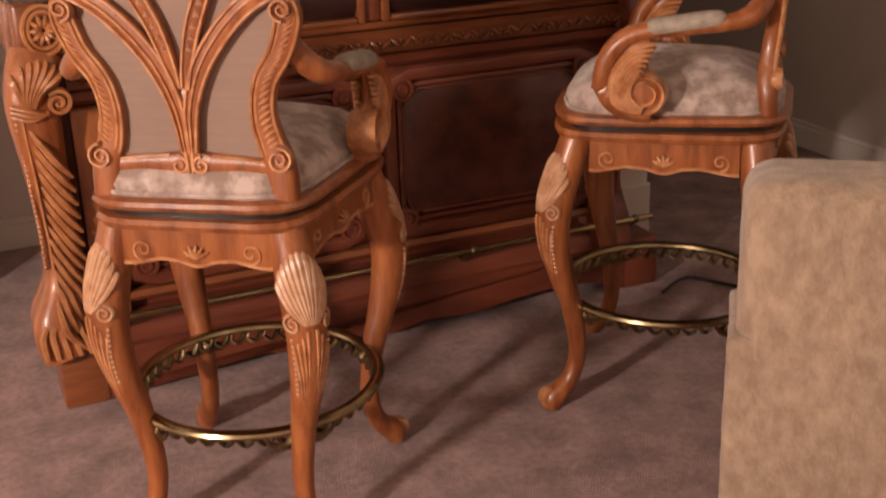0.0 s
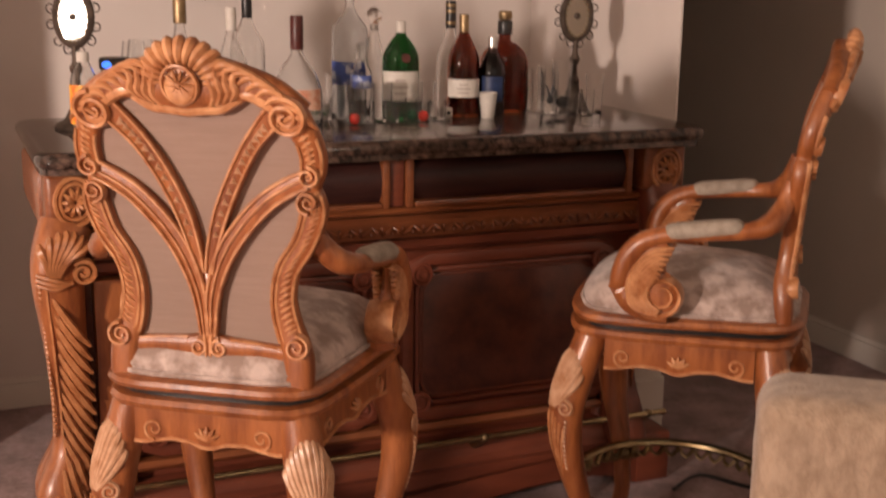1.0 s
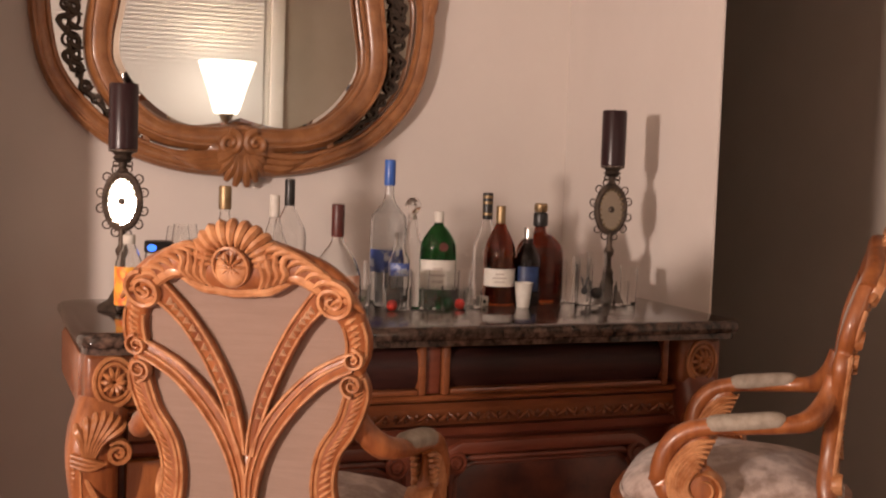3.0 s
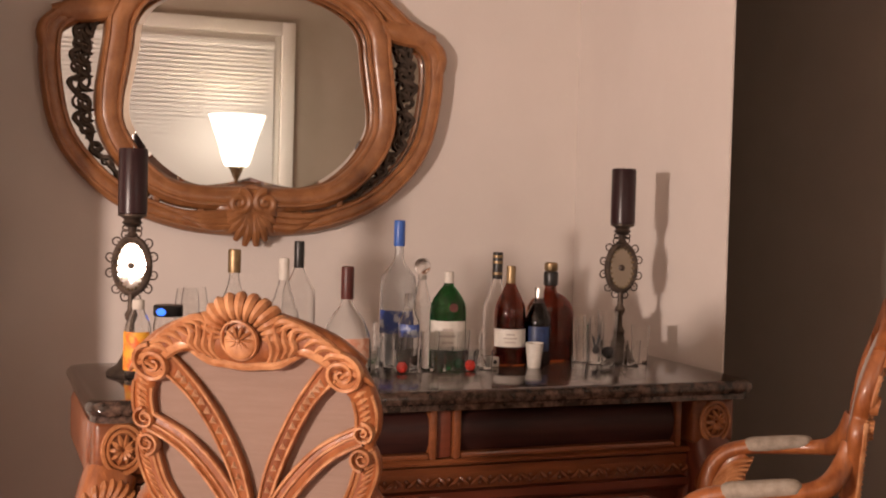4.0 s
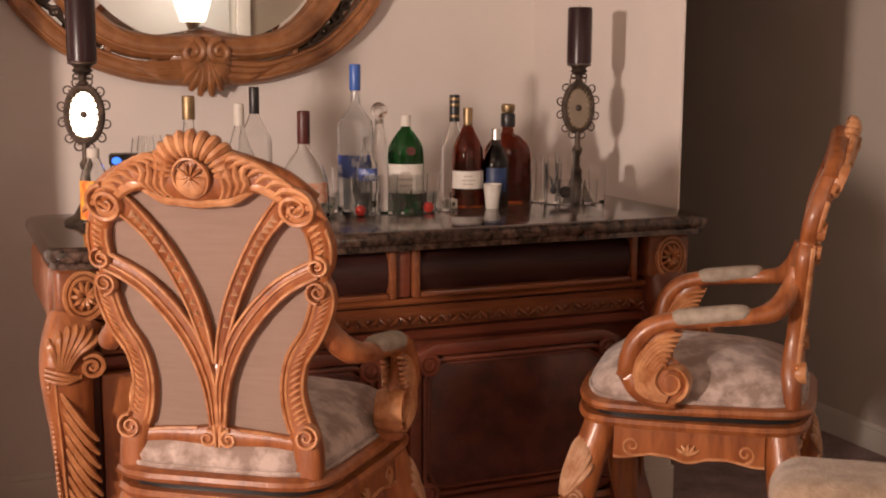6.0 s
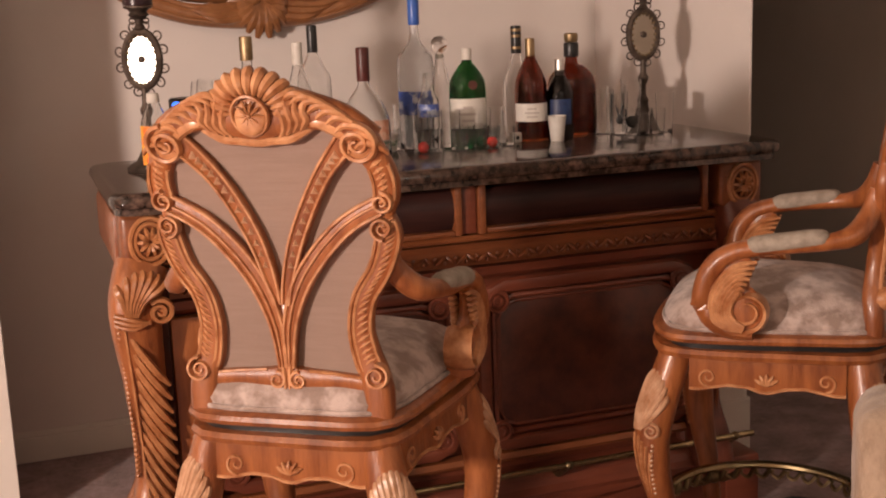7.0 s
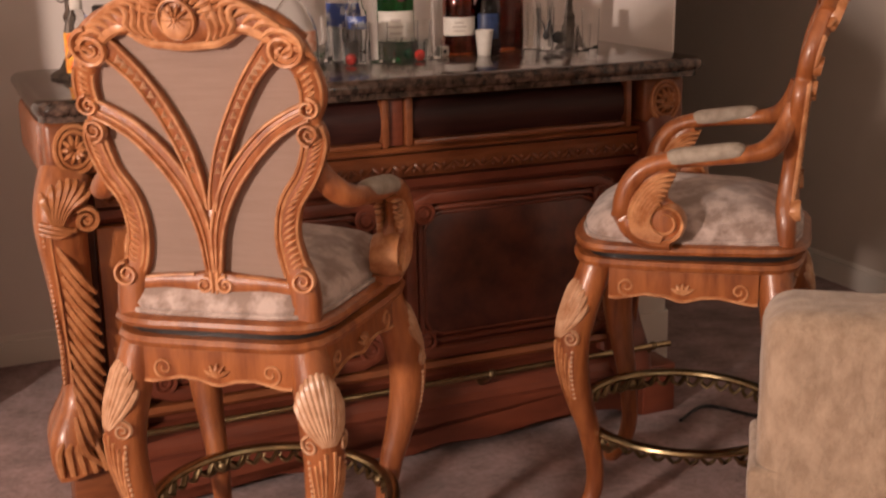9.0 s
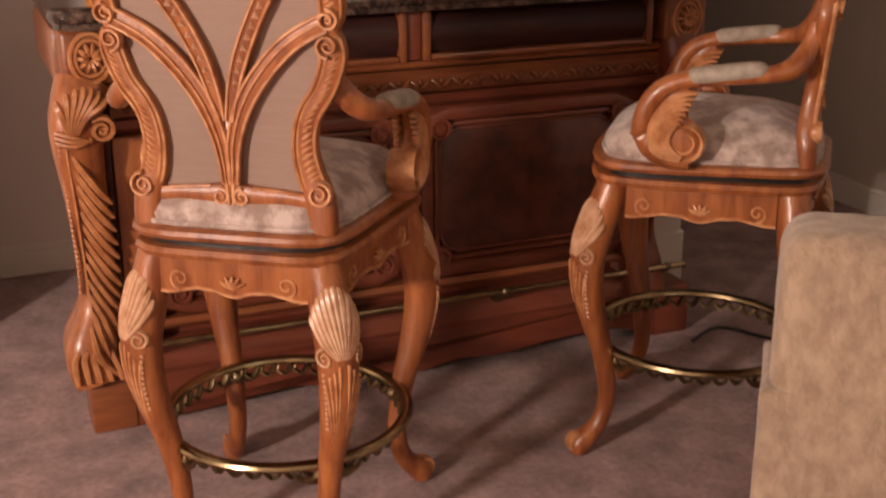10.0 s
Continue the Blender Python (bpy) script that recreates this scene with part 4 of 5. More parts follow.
        part("post_carving", cv, CARVED, post, "carved beading, gadroons and scrolls")
        # two curved bars that rise from the stem like leaves
        ru = spline([bk(s * 0.150, 0.505, 0.022, 0.013, 0.004), bk(s * 0.128, 0.482, 0.019, 0.013, 0.004), bk(s * 0.098, 0.444, 0.0165, 0.013, 0.004), bk(s * 0.066, 0.388, 0.0160, 0.013, 0.004), bk(s * 0.036, 0.320, 0.0155, 0.013, 0.004), bk(s * 0.017, 0.254, 0.012, 0.013, 0.004), bk(s * 0.008, 0.205, 0.008, 0.012, 0.004)], 5)
        up_ = part("back_splat", sweep(ru, n=10, square=0.6), HONEY, t, "curved openwork back bar")
        edges = bmesh.new()
        for share in (-0.78, 0.78):
            add_sweep(edges, offset(ru[1:], share, 0.013, 0.0036, 0.005), n=6)
        part("splat_bead", edges, CARVED, up_, "raised edge beads")
        for k in range(13):
            i = 5 + k * 1.5
            r, r2 = ru[int(i)], ru[int(i) + 1]
            f = i - int(i)
            c = [r[q] + (r2[q] - r[q]) * f for q in range(3)]
            tri = bmesh.new()
            h = 0.0092 * (1 - 0.025 * k)
            apex = tri.verts.new((c[0], c[1] - 0.0185, c[2]))
            foot_ = [tri.verts.new((c[0] + dx_ * h, c[1] - 0.0138, c[2] + dz_ * h)) for dx_, dz_ in ((0, 1.0), (0.95, -0.75), (-0.95, -0.75))]
            tri.faces.new(foot_)
            for q in range(3):
                tri.faces.new((foot_[q], foot_[(q + 1) % 3], apex))
            part("notch", tri, PALE, up_, smooth=False)
        rlow = spline([bk(s * 0.196, 0.392, 0.018, 0.013, 0.005), bk(s * 0.160, 0.374, 0.018, 0.013, 0.005), bk(s * 0.120, 0.346, 0.0185, 0.013, 0.005), bk(s * 0.073, 0.295, 0.019, 0.013, 0.005), bk(s * 0.036, 0.236, 0.018, 0.013, 0.005), bk(s * 0.013, 0.165, 0.014, 0.013, 0.005), bk(s * 0.006, 0.085, 0.009, 0.012, 0.005)], 5)
        lo_ = part("back_splat", sweep(rlow, n=10, square=0.6), HONEY, t, "curved openwork back bar")
        edges = bmesh.new()
        for share, hw in ((-0.80, 0.0038), (0.10, 0.0030), (0.80, 0.0038)):
            add_sweep(edges, offset(rlow[1:], share, 0.013, hw, 0.005), n=6)
        part("splat_bead", edges, CARVED, lo_, "raised ribs")
    part("back_stem", sweep(spline([bk(0, 0.225, 0.003, 0.006, -0.004), bk(0, 0.195, 0.013, 0.012, 0.001), bk(0, 0.150, 0.015, 0.013, 0.006), bk(0, 0.075, 0.012, 0.013, 0.006)], 5), n=10, square=0.8), HONEY, t)
    # crest rail: an arch of leaves round a shell and a flower boss
    cr = part("crest_rail", sweep(spline([bk(-0.196, 0.508, 0.020, 0.017), bk(-0.150, 0.540, 0.026, 0.020), bk(-0.100, 0.557, 0.031, 0.021), bk(-0.050, 0.560, 0.043, 0.022), bk(0.0, 0.562, 0.052, 0.023), bk(0.050, 0.560, 0.043, 0.022), bk(0.100, 0.557, 0.031, 0.021), bk(0.150, 0.540, 0.026, 0.020), bk(0.196, 0.508, 0.020, 0.017)], 5), n=14, square=0.7), HONEY, t, "arched crest rail carved with a shell")
    for k in range(13):
        a = radians(2 + 176 * k / 12)
        r0, r1 = 0.034, 0.063 + 0.006 * math.sin(a)
        sx_ = 1.12
        part("flute", sweep(spline([bk(sx_ * r0 * math.cos(a), 0.555 + r0 * math.sin(a), 0.0035, 0.005, 0.021), bk(sx_ * 0.75 * r1 * math.cos(a), 0.555 + 0.75 * r1 * math.sin(a), 0.0078, 0.010, 0.021), bk(sx_ * r1 * math.cos(a), 0.555 + r1 * math.sin(a), 0.0100, 0.013, 0.008), bk(sx_ * 1.04 * r1 * math.cos(a), 0.555 + 1.03 * r1 * math.sin(a), 0.006, 0.010, -0.006)], 4), n=7), CARVED, cr, "shell rib")
    bo = bmesh.new()
    add_ball(bo, bk(0, 0.553, 0, 0, 0.030)[:3], 0.030, (0.98, 0.22, 1.10), 20, 12)
    add_sweep(bo, [bk(0.031 * math.cos(k * math.pi / 14), 0.553 + 0.034 * math.sin(k * math.pi / 14), 0.0032, 0.006, 0.032) for k in range(28)], n=6, closed=True)
    for k in range(10):
        a = k * math.pi / 5
        add_sweep(bo, spline([bk(0.005 * math.cos(a), 0.553 + 0.005 * math.sin(a), 0.0015, 0.003, 0.037), bk(0.015 * math.cos(a), 0.553 + 0.016 * math.sin(a), 0.0034, 0.004, 0.037), bk(0.025 * math.cos(a), 0.553 + 0.027 * math.sin(a), 0.0015, 0.003, 0.033)], 3), n=5)
    add_ball(bo, bk(0, 0.553, 0, 0, 0.037)[:3], 0.0045)
    part("boss", bo, CARVED, cr, "oval boss carved with a flower")
    lv = bmesh.new()
    for s in (-1, 1):
        # upright curling leaves that cup the boss
        for k in range(4):
            x = 0.044 + 0.013 * k
            add_sweep(lv, spline([bk(s * (x - 0.002), 0.515 + 0.004 * k, 0.0035, 0.005, 0.021), bk(s * (x + 0.010), 0.535 + 0.003 * k, 0.0068, 0.009, 0.023), bk(s * (x + 0.006), 0.560, 0.0062, 0.008, 0.023), bk(s * (x - 0.004 + 0.006 * k), 0.586 - 0.002 * k, 0.003, 0.005, 0.020)], 4), n=7)
        # overlapping leaf tips along the arch
        for k in range(9):
            x, w = 0.076 + 0.0135 * k, 0.587 - 0.0045 * k - 0.00078 * k * k
            add_sweep(lv, spline([bk(s * (x - 0.022), w - 0.012, 0.0030, 0.005, 0.019), bk(s * (x - 0.002), w + 0.002, 0.0066, 0.009, 0.019), bk(s * (x + 0.020), w - 0.003, 0.0062, 0.008, 0.017), bk(s * (x + 0.036), w - 0.018, 0.0025, 0.004, 0.015)], 4), n=7)
        # plain rounded strap below the leaves
        add_sweep(lv, spline([bk(s * 0.086, 0.536, 0.005, 0.006, 0.018), bk(s * 0.112, 0.540, 0.012, 0.009, 0.017), bk(s * 0.142, 0.526, 0.014, 0.009, 0.015), bk(s * 0.160, 0.508, 0.010, 0.007, 0.013)], 4), n=8)
    add_sweep(lv, spline([bk(-0.106, 0.534, 0.004, 0.006, 0.012), bk(-0.086, 0.524, 0.007, 0.009, 0.016), bk(-0.060, 0.511, 0.0085, 0.011, 0.018), bk(-0.03, 0.508, 0.0085, 0.011, 0.02), bk(0, 0.506, 0.010, 0.012, 0.020), bk(0.03, 0.508, 0.0085, 0.011, 0.02), bk(0.060, 0.511, 0.0085, 0.011, 0.018), bk(0.086, 0.524, 0.007, 0.009, 0.016), bk(0.106, 0.534, 0.004, 0.006, 0.012)], 5), n=8)
    part("crest_leaves", lv, CARVED, cr, "carved leaves and rolled lip")
    # lower cross rail
    lr = part("lower_back_rail", sweep(spline([bk(-0.150, 0.055, 0.015, 0.012), bk(-0.100, 0.060, 0.015, 0.013), bk(-0.046, 0.060, 0.019, 0.015), bk(0, 0.059, 0.026, 0.016), bk(0.046, 0.060, 0.019, 0.015), bk(0.100, 0.060, 0.015, 0.013), bk(0.150, 0.055, 0.015, 0.012)], 5), n=10, square=0.7), HONEY, t)
    rs = bmesh.new()
    for s in (-1, 1):
        add_sweep(rs, [bk(s * 0.020 + q[0], 0.060 + q[2], q[3], q[4], 0.016) for q in spiral(0, 0, 0, 0.017, 0.003, 1.5, math.pi / 2, s, 0.0042, 0.006, 22)], n=6)
        add_sweep(rs, spline([bk(s * 0.012, 0.104, 0.002, 0.004, 0.012), bk(s * 0.006, 0.082, 0.005, 0.006, 0.017), bk(s * 0.004, 0.044, 0.003, 0.004, 0.015)], 3), n=5)
        add_sweep(rs, spline([bk(s * 0.040, 0.078, 0.003, 0.004, 0.013), bk(s * 0.09, 0.074, 0.003, 0.004, 0.011), bk(s * 0.135, 0.068, 0.003, 0.004, 0.010)], 4), n=5)
    part("rail_carving", rs, CARVED, lr, "carved paired scrolls")
    # upholstered panel between the posts, on the sitter's side
    pn = bmesh.new()
    prof = spline([(0.140, 0.050), (0.130, 0.110), (0.126, 0.165), (0.138, 0.221), (0.168, 0.272), (0.186, 0.330), (0.188, 0.400), (0.182, 0.460), (0.150, 0.515), (0.110, 0.540)], 3)
    rows_ = []
    for x, w in prof:
        rows_.append([pn.verts.new((x * k, back_y(w) - 0.002 + 0.002 * (1 - k * k), 0.735 + w * 0.965)) for k in (-1, -0.5, 0, 0.5, 1)] + [pn.verts.new((x * k, back_y(w) + 0.006 + 0.010 * (1 - k * k), 0.735 + w * 0.965)) for k in (1, 0.5, 0, -0.5, -1)])
    for a, b in zip(rows_, rows_[1:]):
        for i in range(10):
            pn.faces.new((a[i], a[(i + 1) % 10], b[(i + 1) % 10], b[i]))
    pn.faces.new(rows_[0])
    pn.faces.new(rows_[-1])
    part("back_panel", pn, BACKCLOTH, t, "tan upholstered back panel")

    # arms with cloth pads and great fluted scrolls
    for s in (-1, 1):
        A = [(s * 0.190, -0.205, 1.040, 0.016, 0.020), (s * 0.198, -0.190, 0.994, 0.018, 0.022), (s * 0.228, -0.164, 0.956, 0.022, 0.023), (s * 0.252, -0.118, 0.943, 0.021, 0.018), (s * 0.262, -0.030, 0.934, 0.021, 0.018),
             (s * 0.264, 0.045, 0.925, 0.022, 0.019), (s * 0.264, 0.092, 0.905, 0.024, 0.021), (s * 0.262, 0.122, 0.868, 0.027, 0.022), (s * 0.258, 0.131, 0.818, 0.030, 0.023), (s * 0.254, 0.115, 0.772, 0.032, 0.022), (s * 0.250, 0.078, 0.748, 0.032, 0.016), (s * 0.250, 0.030, 0.744, 0.030, 0.014)]
        arm = part("arm", sweep(spline(A, 5), up=(0, 0.2, 1), n=12), HONEY, t, "curved wooden arm")
        pd = bmesh.new()
        add_sweep(pd, spline([(s * 0.257, -0.110, 0.950, 0.012, 0.008), (s * 0.258, -0.098, 0.951, 0.023, 0.018), (s * 0.262, -0.030, 0.941, 0.025, 0.020), (s * 0.264, 0.030, 0.932, 0.024, 0.019), (s * 0.264, 0.044, 0.929, 0.012, 0.008)], 5), up=(0, 0.2, 1), n=14)
        part("arm_pad", pd, PADCLOTH, arm, "grey-beige cloth arm pad")
        # the flutes start from stepped tips under the arm and wind round the eye of the scroll
        for side_ in (-1, 1):
            xs = s * 0.256 + side_ * 0.018
            for k in range(7):
                f = k / 6
                tip = (0.022 + 0.030 * f, 0.900 - 0.072 * f)
                bow = 1 - f
                pts_ = [(xs, tip[0], tip[1], 0.0035, 0.006), (xs, 0.058 + 0.010 * bow, 0.836 + 0.052 * bow, 0.0072, 0.011), (xs, 0.074 + 0.034 * bow, 0.812 + 0.028 * bow, 0.0078, 0.013), (xs, 0.076 + 0.036 * bow, 0.790 - 0.010 * bow, 0.0072, 0.013), (xs, 0.062 + 0.022 * bow, 0.772 - 0.014 * bow, 0.0055, 0.011), (xs, 0.045 + 0.005 * bow, 0.764 - 0.012 * bow, 0.003, 0.008)]
                part("scroll_flute", sweep(spline(pts_, 4), up=(1, 0, 0), n=7), CARVED, arm, "carved flute")
        part("arm_scroll", sweep([(s * 0.254, 0.043 + q[0], 0.794 + q[2], q[3], q[4]) for q in spiral(0, 0, 0, 0.043, 0.004, 2.25, -math.pi * 0.5, -1, 0.0075, 0.030, 46)], up=(1, 0, 0), n=7), CARVED, arm, "spiral scroll eye")
        part("scroll_core", sweep(spline([(s * 0.254, 0.036, 0.752, 0.030, 0.018), (s * 0.254, 0.050, 0.785, 0.048, 0.020), (s * 0.256, 0.078, 0.835, 0.042, 0.018), (s * 0.260, 0.068, 0.885, 0.034, 0.014), (s * 0.262, 0.050, 0.915, 0.030, 0.012)], 5), up=(1, 0, 0), n=10), HONEY, arm)
    return t


first = stool()
second = copy_thing(first, pose(0.688, 2.672, 0, 0, 0, 70.5))

# the seats are swivelled a little against their bases
for one, turn in ((first, -1.0), (second, -3.5)):
    for ob in one.children:
        if ob.name.split(".")[0] in ("leg", "apron", "foot_ring", "seat_rim"):
            ob.rotation_euler = (0, 0, radians(turn))
first.matrix_world = pose(-0.283, 2.275, 0, 0, 0, -14.0)


# ---------------------------------------------------------------- the sofa end
sofa = thing("sofa", pose(0.640, 1.94, 0, 0, 0, -17.5), "tan chenille sofa with a rounded padded back", "sofa")


def padded(bm, amount):
    """Soft, slightly uneven upholstery."""
    bmesh.ops.subdivide_edges(bm, edges=[e for e in bm.edges if e.calc_length() > 0.12], cuts=14, use_grid_fill=True)
    for v in bm.verts:
        n_ = noise.noise(v.co * 9.0) + 0.5 * noise.noise(v.co * 31.0)
        v.co += Vector((n_, -0.6 * n_, n_)) * amount
    return bm


part("back_cushion", padded(box(-0.016, 1.30, -0.116, 0.10, 0.30, 0.784, 0.055, seg=6), 0.005), SOFACLOTH, sofa, "rounded padded back top")
part("body", padded(box(-0.028, 1.32, -0.119, 0.12, 0.042, 0.508, 0.012, seg=3), 0.003), SOFACLOTH, sofa)
for x in (0.03, 1.25):
    for y in (-0.08, 0.08):
        part("foot", box(x - 0.03, x + 0.03, y - 0.025, y + 0.025, 0, 0.042, 0.004), BLACK, sofa)


# ---------------------------------------------------------------- things on the bar top
TOP = 1.0505


def shell_of(profile, wall=0.0028, n=24, squash=1.0, z0=0.006):
    """A hollow vessel from its outer profile, open at the top."""
    inner = [(max(r - wall, 0.0012), max(z, z0)) for r, z in reversed(profile)]
    bm = bmesh.new()
    prof = [(0.0008, profile[0][1])] + profile + inner + [(0.0008, z0)]
    add_lathe(bm, prof, n, squash=squash, cap=False)
    return bm


def bottle(x, y, label, profile, glass, cap, cap_mat, cap_label, paper=None, liquid=None, squash=1.0, turn=0.0, bands=()):
    """profile: (radius, height) from the base up; cap: (radius, low, high); paper: (low, high, material, label)."""
    t = thing("bottle", pose(x, y, TOP, 0, 0, turn), label, "bottle", "bottles on the bar")
    prof = spline(profile, 4)
    part("glass_body", shell_of(prof, squash=squash), glass, t)
    r, lo, hi = cap
    part("cap", lathe([(r * 0.96, lo), (r, lo + 0.003), (r, hi - 0.004), (r * 0.92, hi), (r * 0.4, hi + 0.0006)], 18), cap_mat, t, cap_label)
    for h in bands:
        part("cap_band", lathe([(r + 0.0002, h), (r + 0.0006, h + 0.001), (r + 0.0006, h + 0.007), (r + 0.0002, h + 0.008)], 18), GOLD, t, "gold band")
    if liquid:
        level, mat = liquid
        inside = [(max(a - 0.004, 0.002), max(b, 0.008)) for a, b in prof if b < level]
        part("liquid", lathe(inside, 22, squash=squash), mat, t)
    if paper:
        for lo, hi, mat, text in paper:
            half = 46 if mat is PAPERB else 66
            rad = max(q[0] for q in prof if q[1] <= hi) + 0.0012
            bm = bmesh.new()
            m = 14
            rows_ = [[bm.verts.new((rad * math.sin(a), -squash * rad * math.cos(a), h)) for a in [radians(-half + 2 * half * k / m) for k in range(m + 1)]] for h in (lo, hi)]
            rows_ += [[bm.verts.new(((rad + 0.0008) * math.sin(a), -squash * (rad + 0.0008) * math.cos(a), h)) for a in [radians(-half + 2 * half * k / m) for k in range(m + 1)]] for h in (hi, lo)]
            for a, b in zip(rows_, rows_[1:] + rows_[:1]):
                for k in range(m):
                    bm.faces.new((a[k], a[k + 1], b[k + 1], b[k]))
            p = part("label_paper", bm, mat, t, text)
            if mat not in (PAPERW, PAPERP):
                continue
            bars = bmesh.new()
            for k, w in enumerate((0.6, 0.8, 0.5)):
                h0 = lo + (hi - lo) * (0.22 + 0.22 * k)
                a0, a1 = radians(-30 * w), radians(30 * w)
                vs = []
                for h in (h0, h0 + (hi - lo) * 0.09):
                    vs.append([bars.verts.new(((rad + 0.0016) * math.sin(a0 + (a1 - a0) * q / 4), -squash * (rad + 0.0016) * math.cos(a0 + (a1 - a0) * q / 4), h)) for q in range(5)])
                for q in range(4):
                    bars.faces.new((vs[0][q], vs[0][q + 1], vs[1][q + 1], vs[1][q]))
            part("print_bars", bars, PRINT, p)
    return t


# (radius, height)
ROUND = lambda r, h, s, n: [(r * 0.9, 0), (r, 0.006), (r, 0.05), (r, s * 0.6), (r * 0.985, s), (r * 0.72, s + (n - s) * 0.42), (0.016, n), (0.0125, n + (h - n) * 0.4), (0.0125, h)]
bottle(-0.553, 3.099, "tall clear glass bottle with a gold cap", ROUND(0.040, 0.318, 0.17, 0.235), CLEAR, (0.0165, 0.262, 0.322), GOLD, "gold foil cap")
bottle(-0.427, 3.115, "clear glass bottle with a white screw cap", ROUND(0.040, 0.285, 0.16, 0.232), CLEAR, (0.0135, 0.245, 0.302), PAPERW, "white cap")
bottle(-0.405, 3.260, "clear glass bottle with a black cap", ROUND(0.046, 0.318, 0.20, 0.262), CLEAR, (0.0140, 0.270, 0.342), BLACK, "black cap", liquid=(0.10, CLEAR))
bottle(-0.266, 3.167, "clear squat decanter bottle with a dark red neck and salmon label", [(0.060, 0), (0.066, 0.008), (0.066, 0.06), (0.062, 0.10), (0.044, 0.145), (0.020, 0.178), (0.0145, 0.20), (0.0140, 0.26)], CLEAR, (0.0170, 0.196, 0.282), REDP, "dark red foil neck", paper=[(0.045, 0.098, PAPERP, "salmon pictorial label")])
bottle(-0.140, 3.420, "tall frosted clear bottle with a blue cap", ROUND(0.051, 0.385, 0.235, 0.290), FROST, (0.0160, 0.330, 0.403), BLUEP, "blue foil cap", paper=[(0.085, 0.150, PAPERM, "mottled blue and white print")])
bottle(-0.072, 3.415, "clear decanter with a round glass stopper", ROUND(0.034, 0.25, 0.15, 0.215), CLEAR, (0.010, 0.236, 0.250), SILVER, "metal collar")
bottle(-0.105, 3.320, "small clear bottle with a blue band", ROUND(0.030, 0.20, 0.125, 0.165), CLEAR, (0.0125, 0.165, 0.203), CLEAR, "clear stopper", paper=[(0.085, 0.120, PAPERM, "blue and white band")])
bottle(0.003, 3.375, "green glass bottle with a white label", [(0.046, 0), (0.051, 0.008), (0.051, 0.08), (0.051, 0.150), (0.046, 0.180), (0.026, 0.212), (0.0145, 0.226), (0.0135, 0.245)], GREEN, (0.0140, 0.232, 0.263), PAPERW, "white cap", paper=[(0.046, 0.128, PAPERW, "white paper label")], squash=0.8)
bottle(0.146, 3.520, "clear bottle with a black and gold cap", ROUND(0.040, 0.31, 0.155, 0.225), CLEAR, (0.0150, 0.238, 0.316), BLACK, "black cap", bands=(0.250, 0.283, 0.300))
bottle(0.180, 3.425, "brown liquor bottle with a cream label and gold cap", [(0.042, 0), (0.046, 0.008), (0.046, 0.08), (0.045, 0.152), (0.036, 0.185), (0.018, 0.222), (0.0125, 0.240), (0.012, 0.275)], AMBER, (0.0135, 0.230, 0.282), GOLD, "gold foil cap", paper=[(0.055, 0.105, PAPERW, "cream label")], liquid=(0.15, AMBER))
bottle(0.305, 3.545, "wide brown brandy flask with a dark neck", [(0.066, 0), (0.072, 0.008), (0.074, 0.08), (0.073, 0.142), (0.062, 0.172), (0.036, 0.196), (0.019, 0.206), (0.018, 0.26)], AMBER, (0.0215, 0.222, 0.262), BLACK, "black neck seal", squash=0.55, turn=14, liquid=(0.165, AMBER))
bottle(0.262, 3.440, "dark liquor bottle with a blue label", [(0.034, 0), (0.038, 0.006), (0.038, 0.07), (0.038, 0.125), (0.028, 0.155), (0.015, 0.180), (0.0125, 0.215)], SMOKE, (0.0135, 0.165, 0.222), SILVER, "silver neck foil", paper=[(0.042, 0.112, PAPERB, "dark blue label")], liquid=(0.12, SMOKE))
bottle(-0.770, 2.985, "clear soda bottle with a bright orange label and white cap", [(0.026, 0), (0.032, 0.010), (0.032, 0.06), (0.0335, 0.11), (0.030, 0.135), (0.016, 0.170), (0.0135, 0.185)], CLEAR, (0.0155, 0.172, 0.196), PAPERW, "white screw cap", paper=[(0.022, 0.118, PAPERO, "bright orange wrapper label")])

seal_rows = [(0.0128 * math.cos(k * math.pi / 8), 0.0128 * math.sin(k * math.pi / 8)) for k in range(16)]
seal = part("bottle_seal", prism(seal_rows, -0.0012, 0.0012, "y"), REDP)
seal.matrix_world = pose(0.018, 3.375 - 0.0385, TOP + 0.165, -14, 0, 12)
tagged(seal, "round dark red wax seal on the green bottle", "seal")
stop = bmesh.new()
add_ball(stop, (-0.072, 3.415, TOP + 0.274), 0.024, u=18, v=12)
tagged(part("glass_stopper", stop, CLEAR), "round clear glass decanter stopper", "stopper")
cork = bmesh.new()
add_lathe(cork, [(0.017, 0), (0.020, 0.006), (0.020, 0.022), (0.015, 0.026)], 18)
ck = part("bottle_cork", cork, GOLD)
ck.matrix_world = Matrix.Translation((0.305, 3.545, TOP + 0.2635))
tagged(ck, "gold topped cork of the brandy flask", "cork")


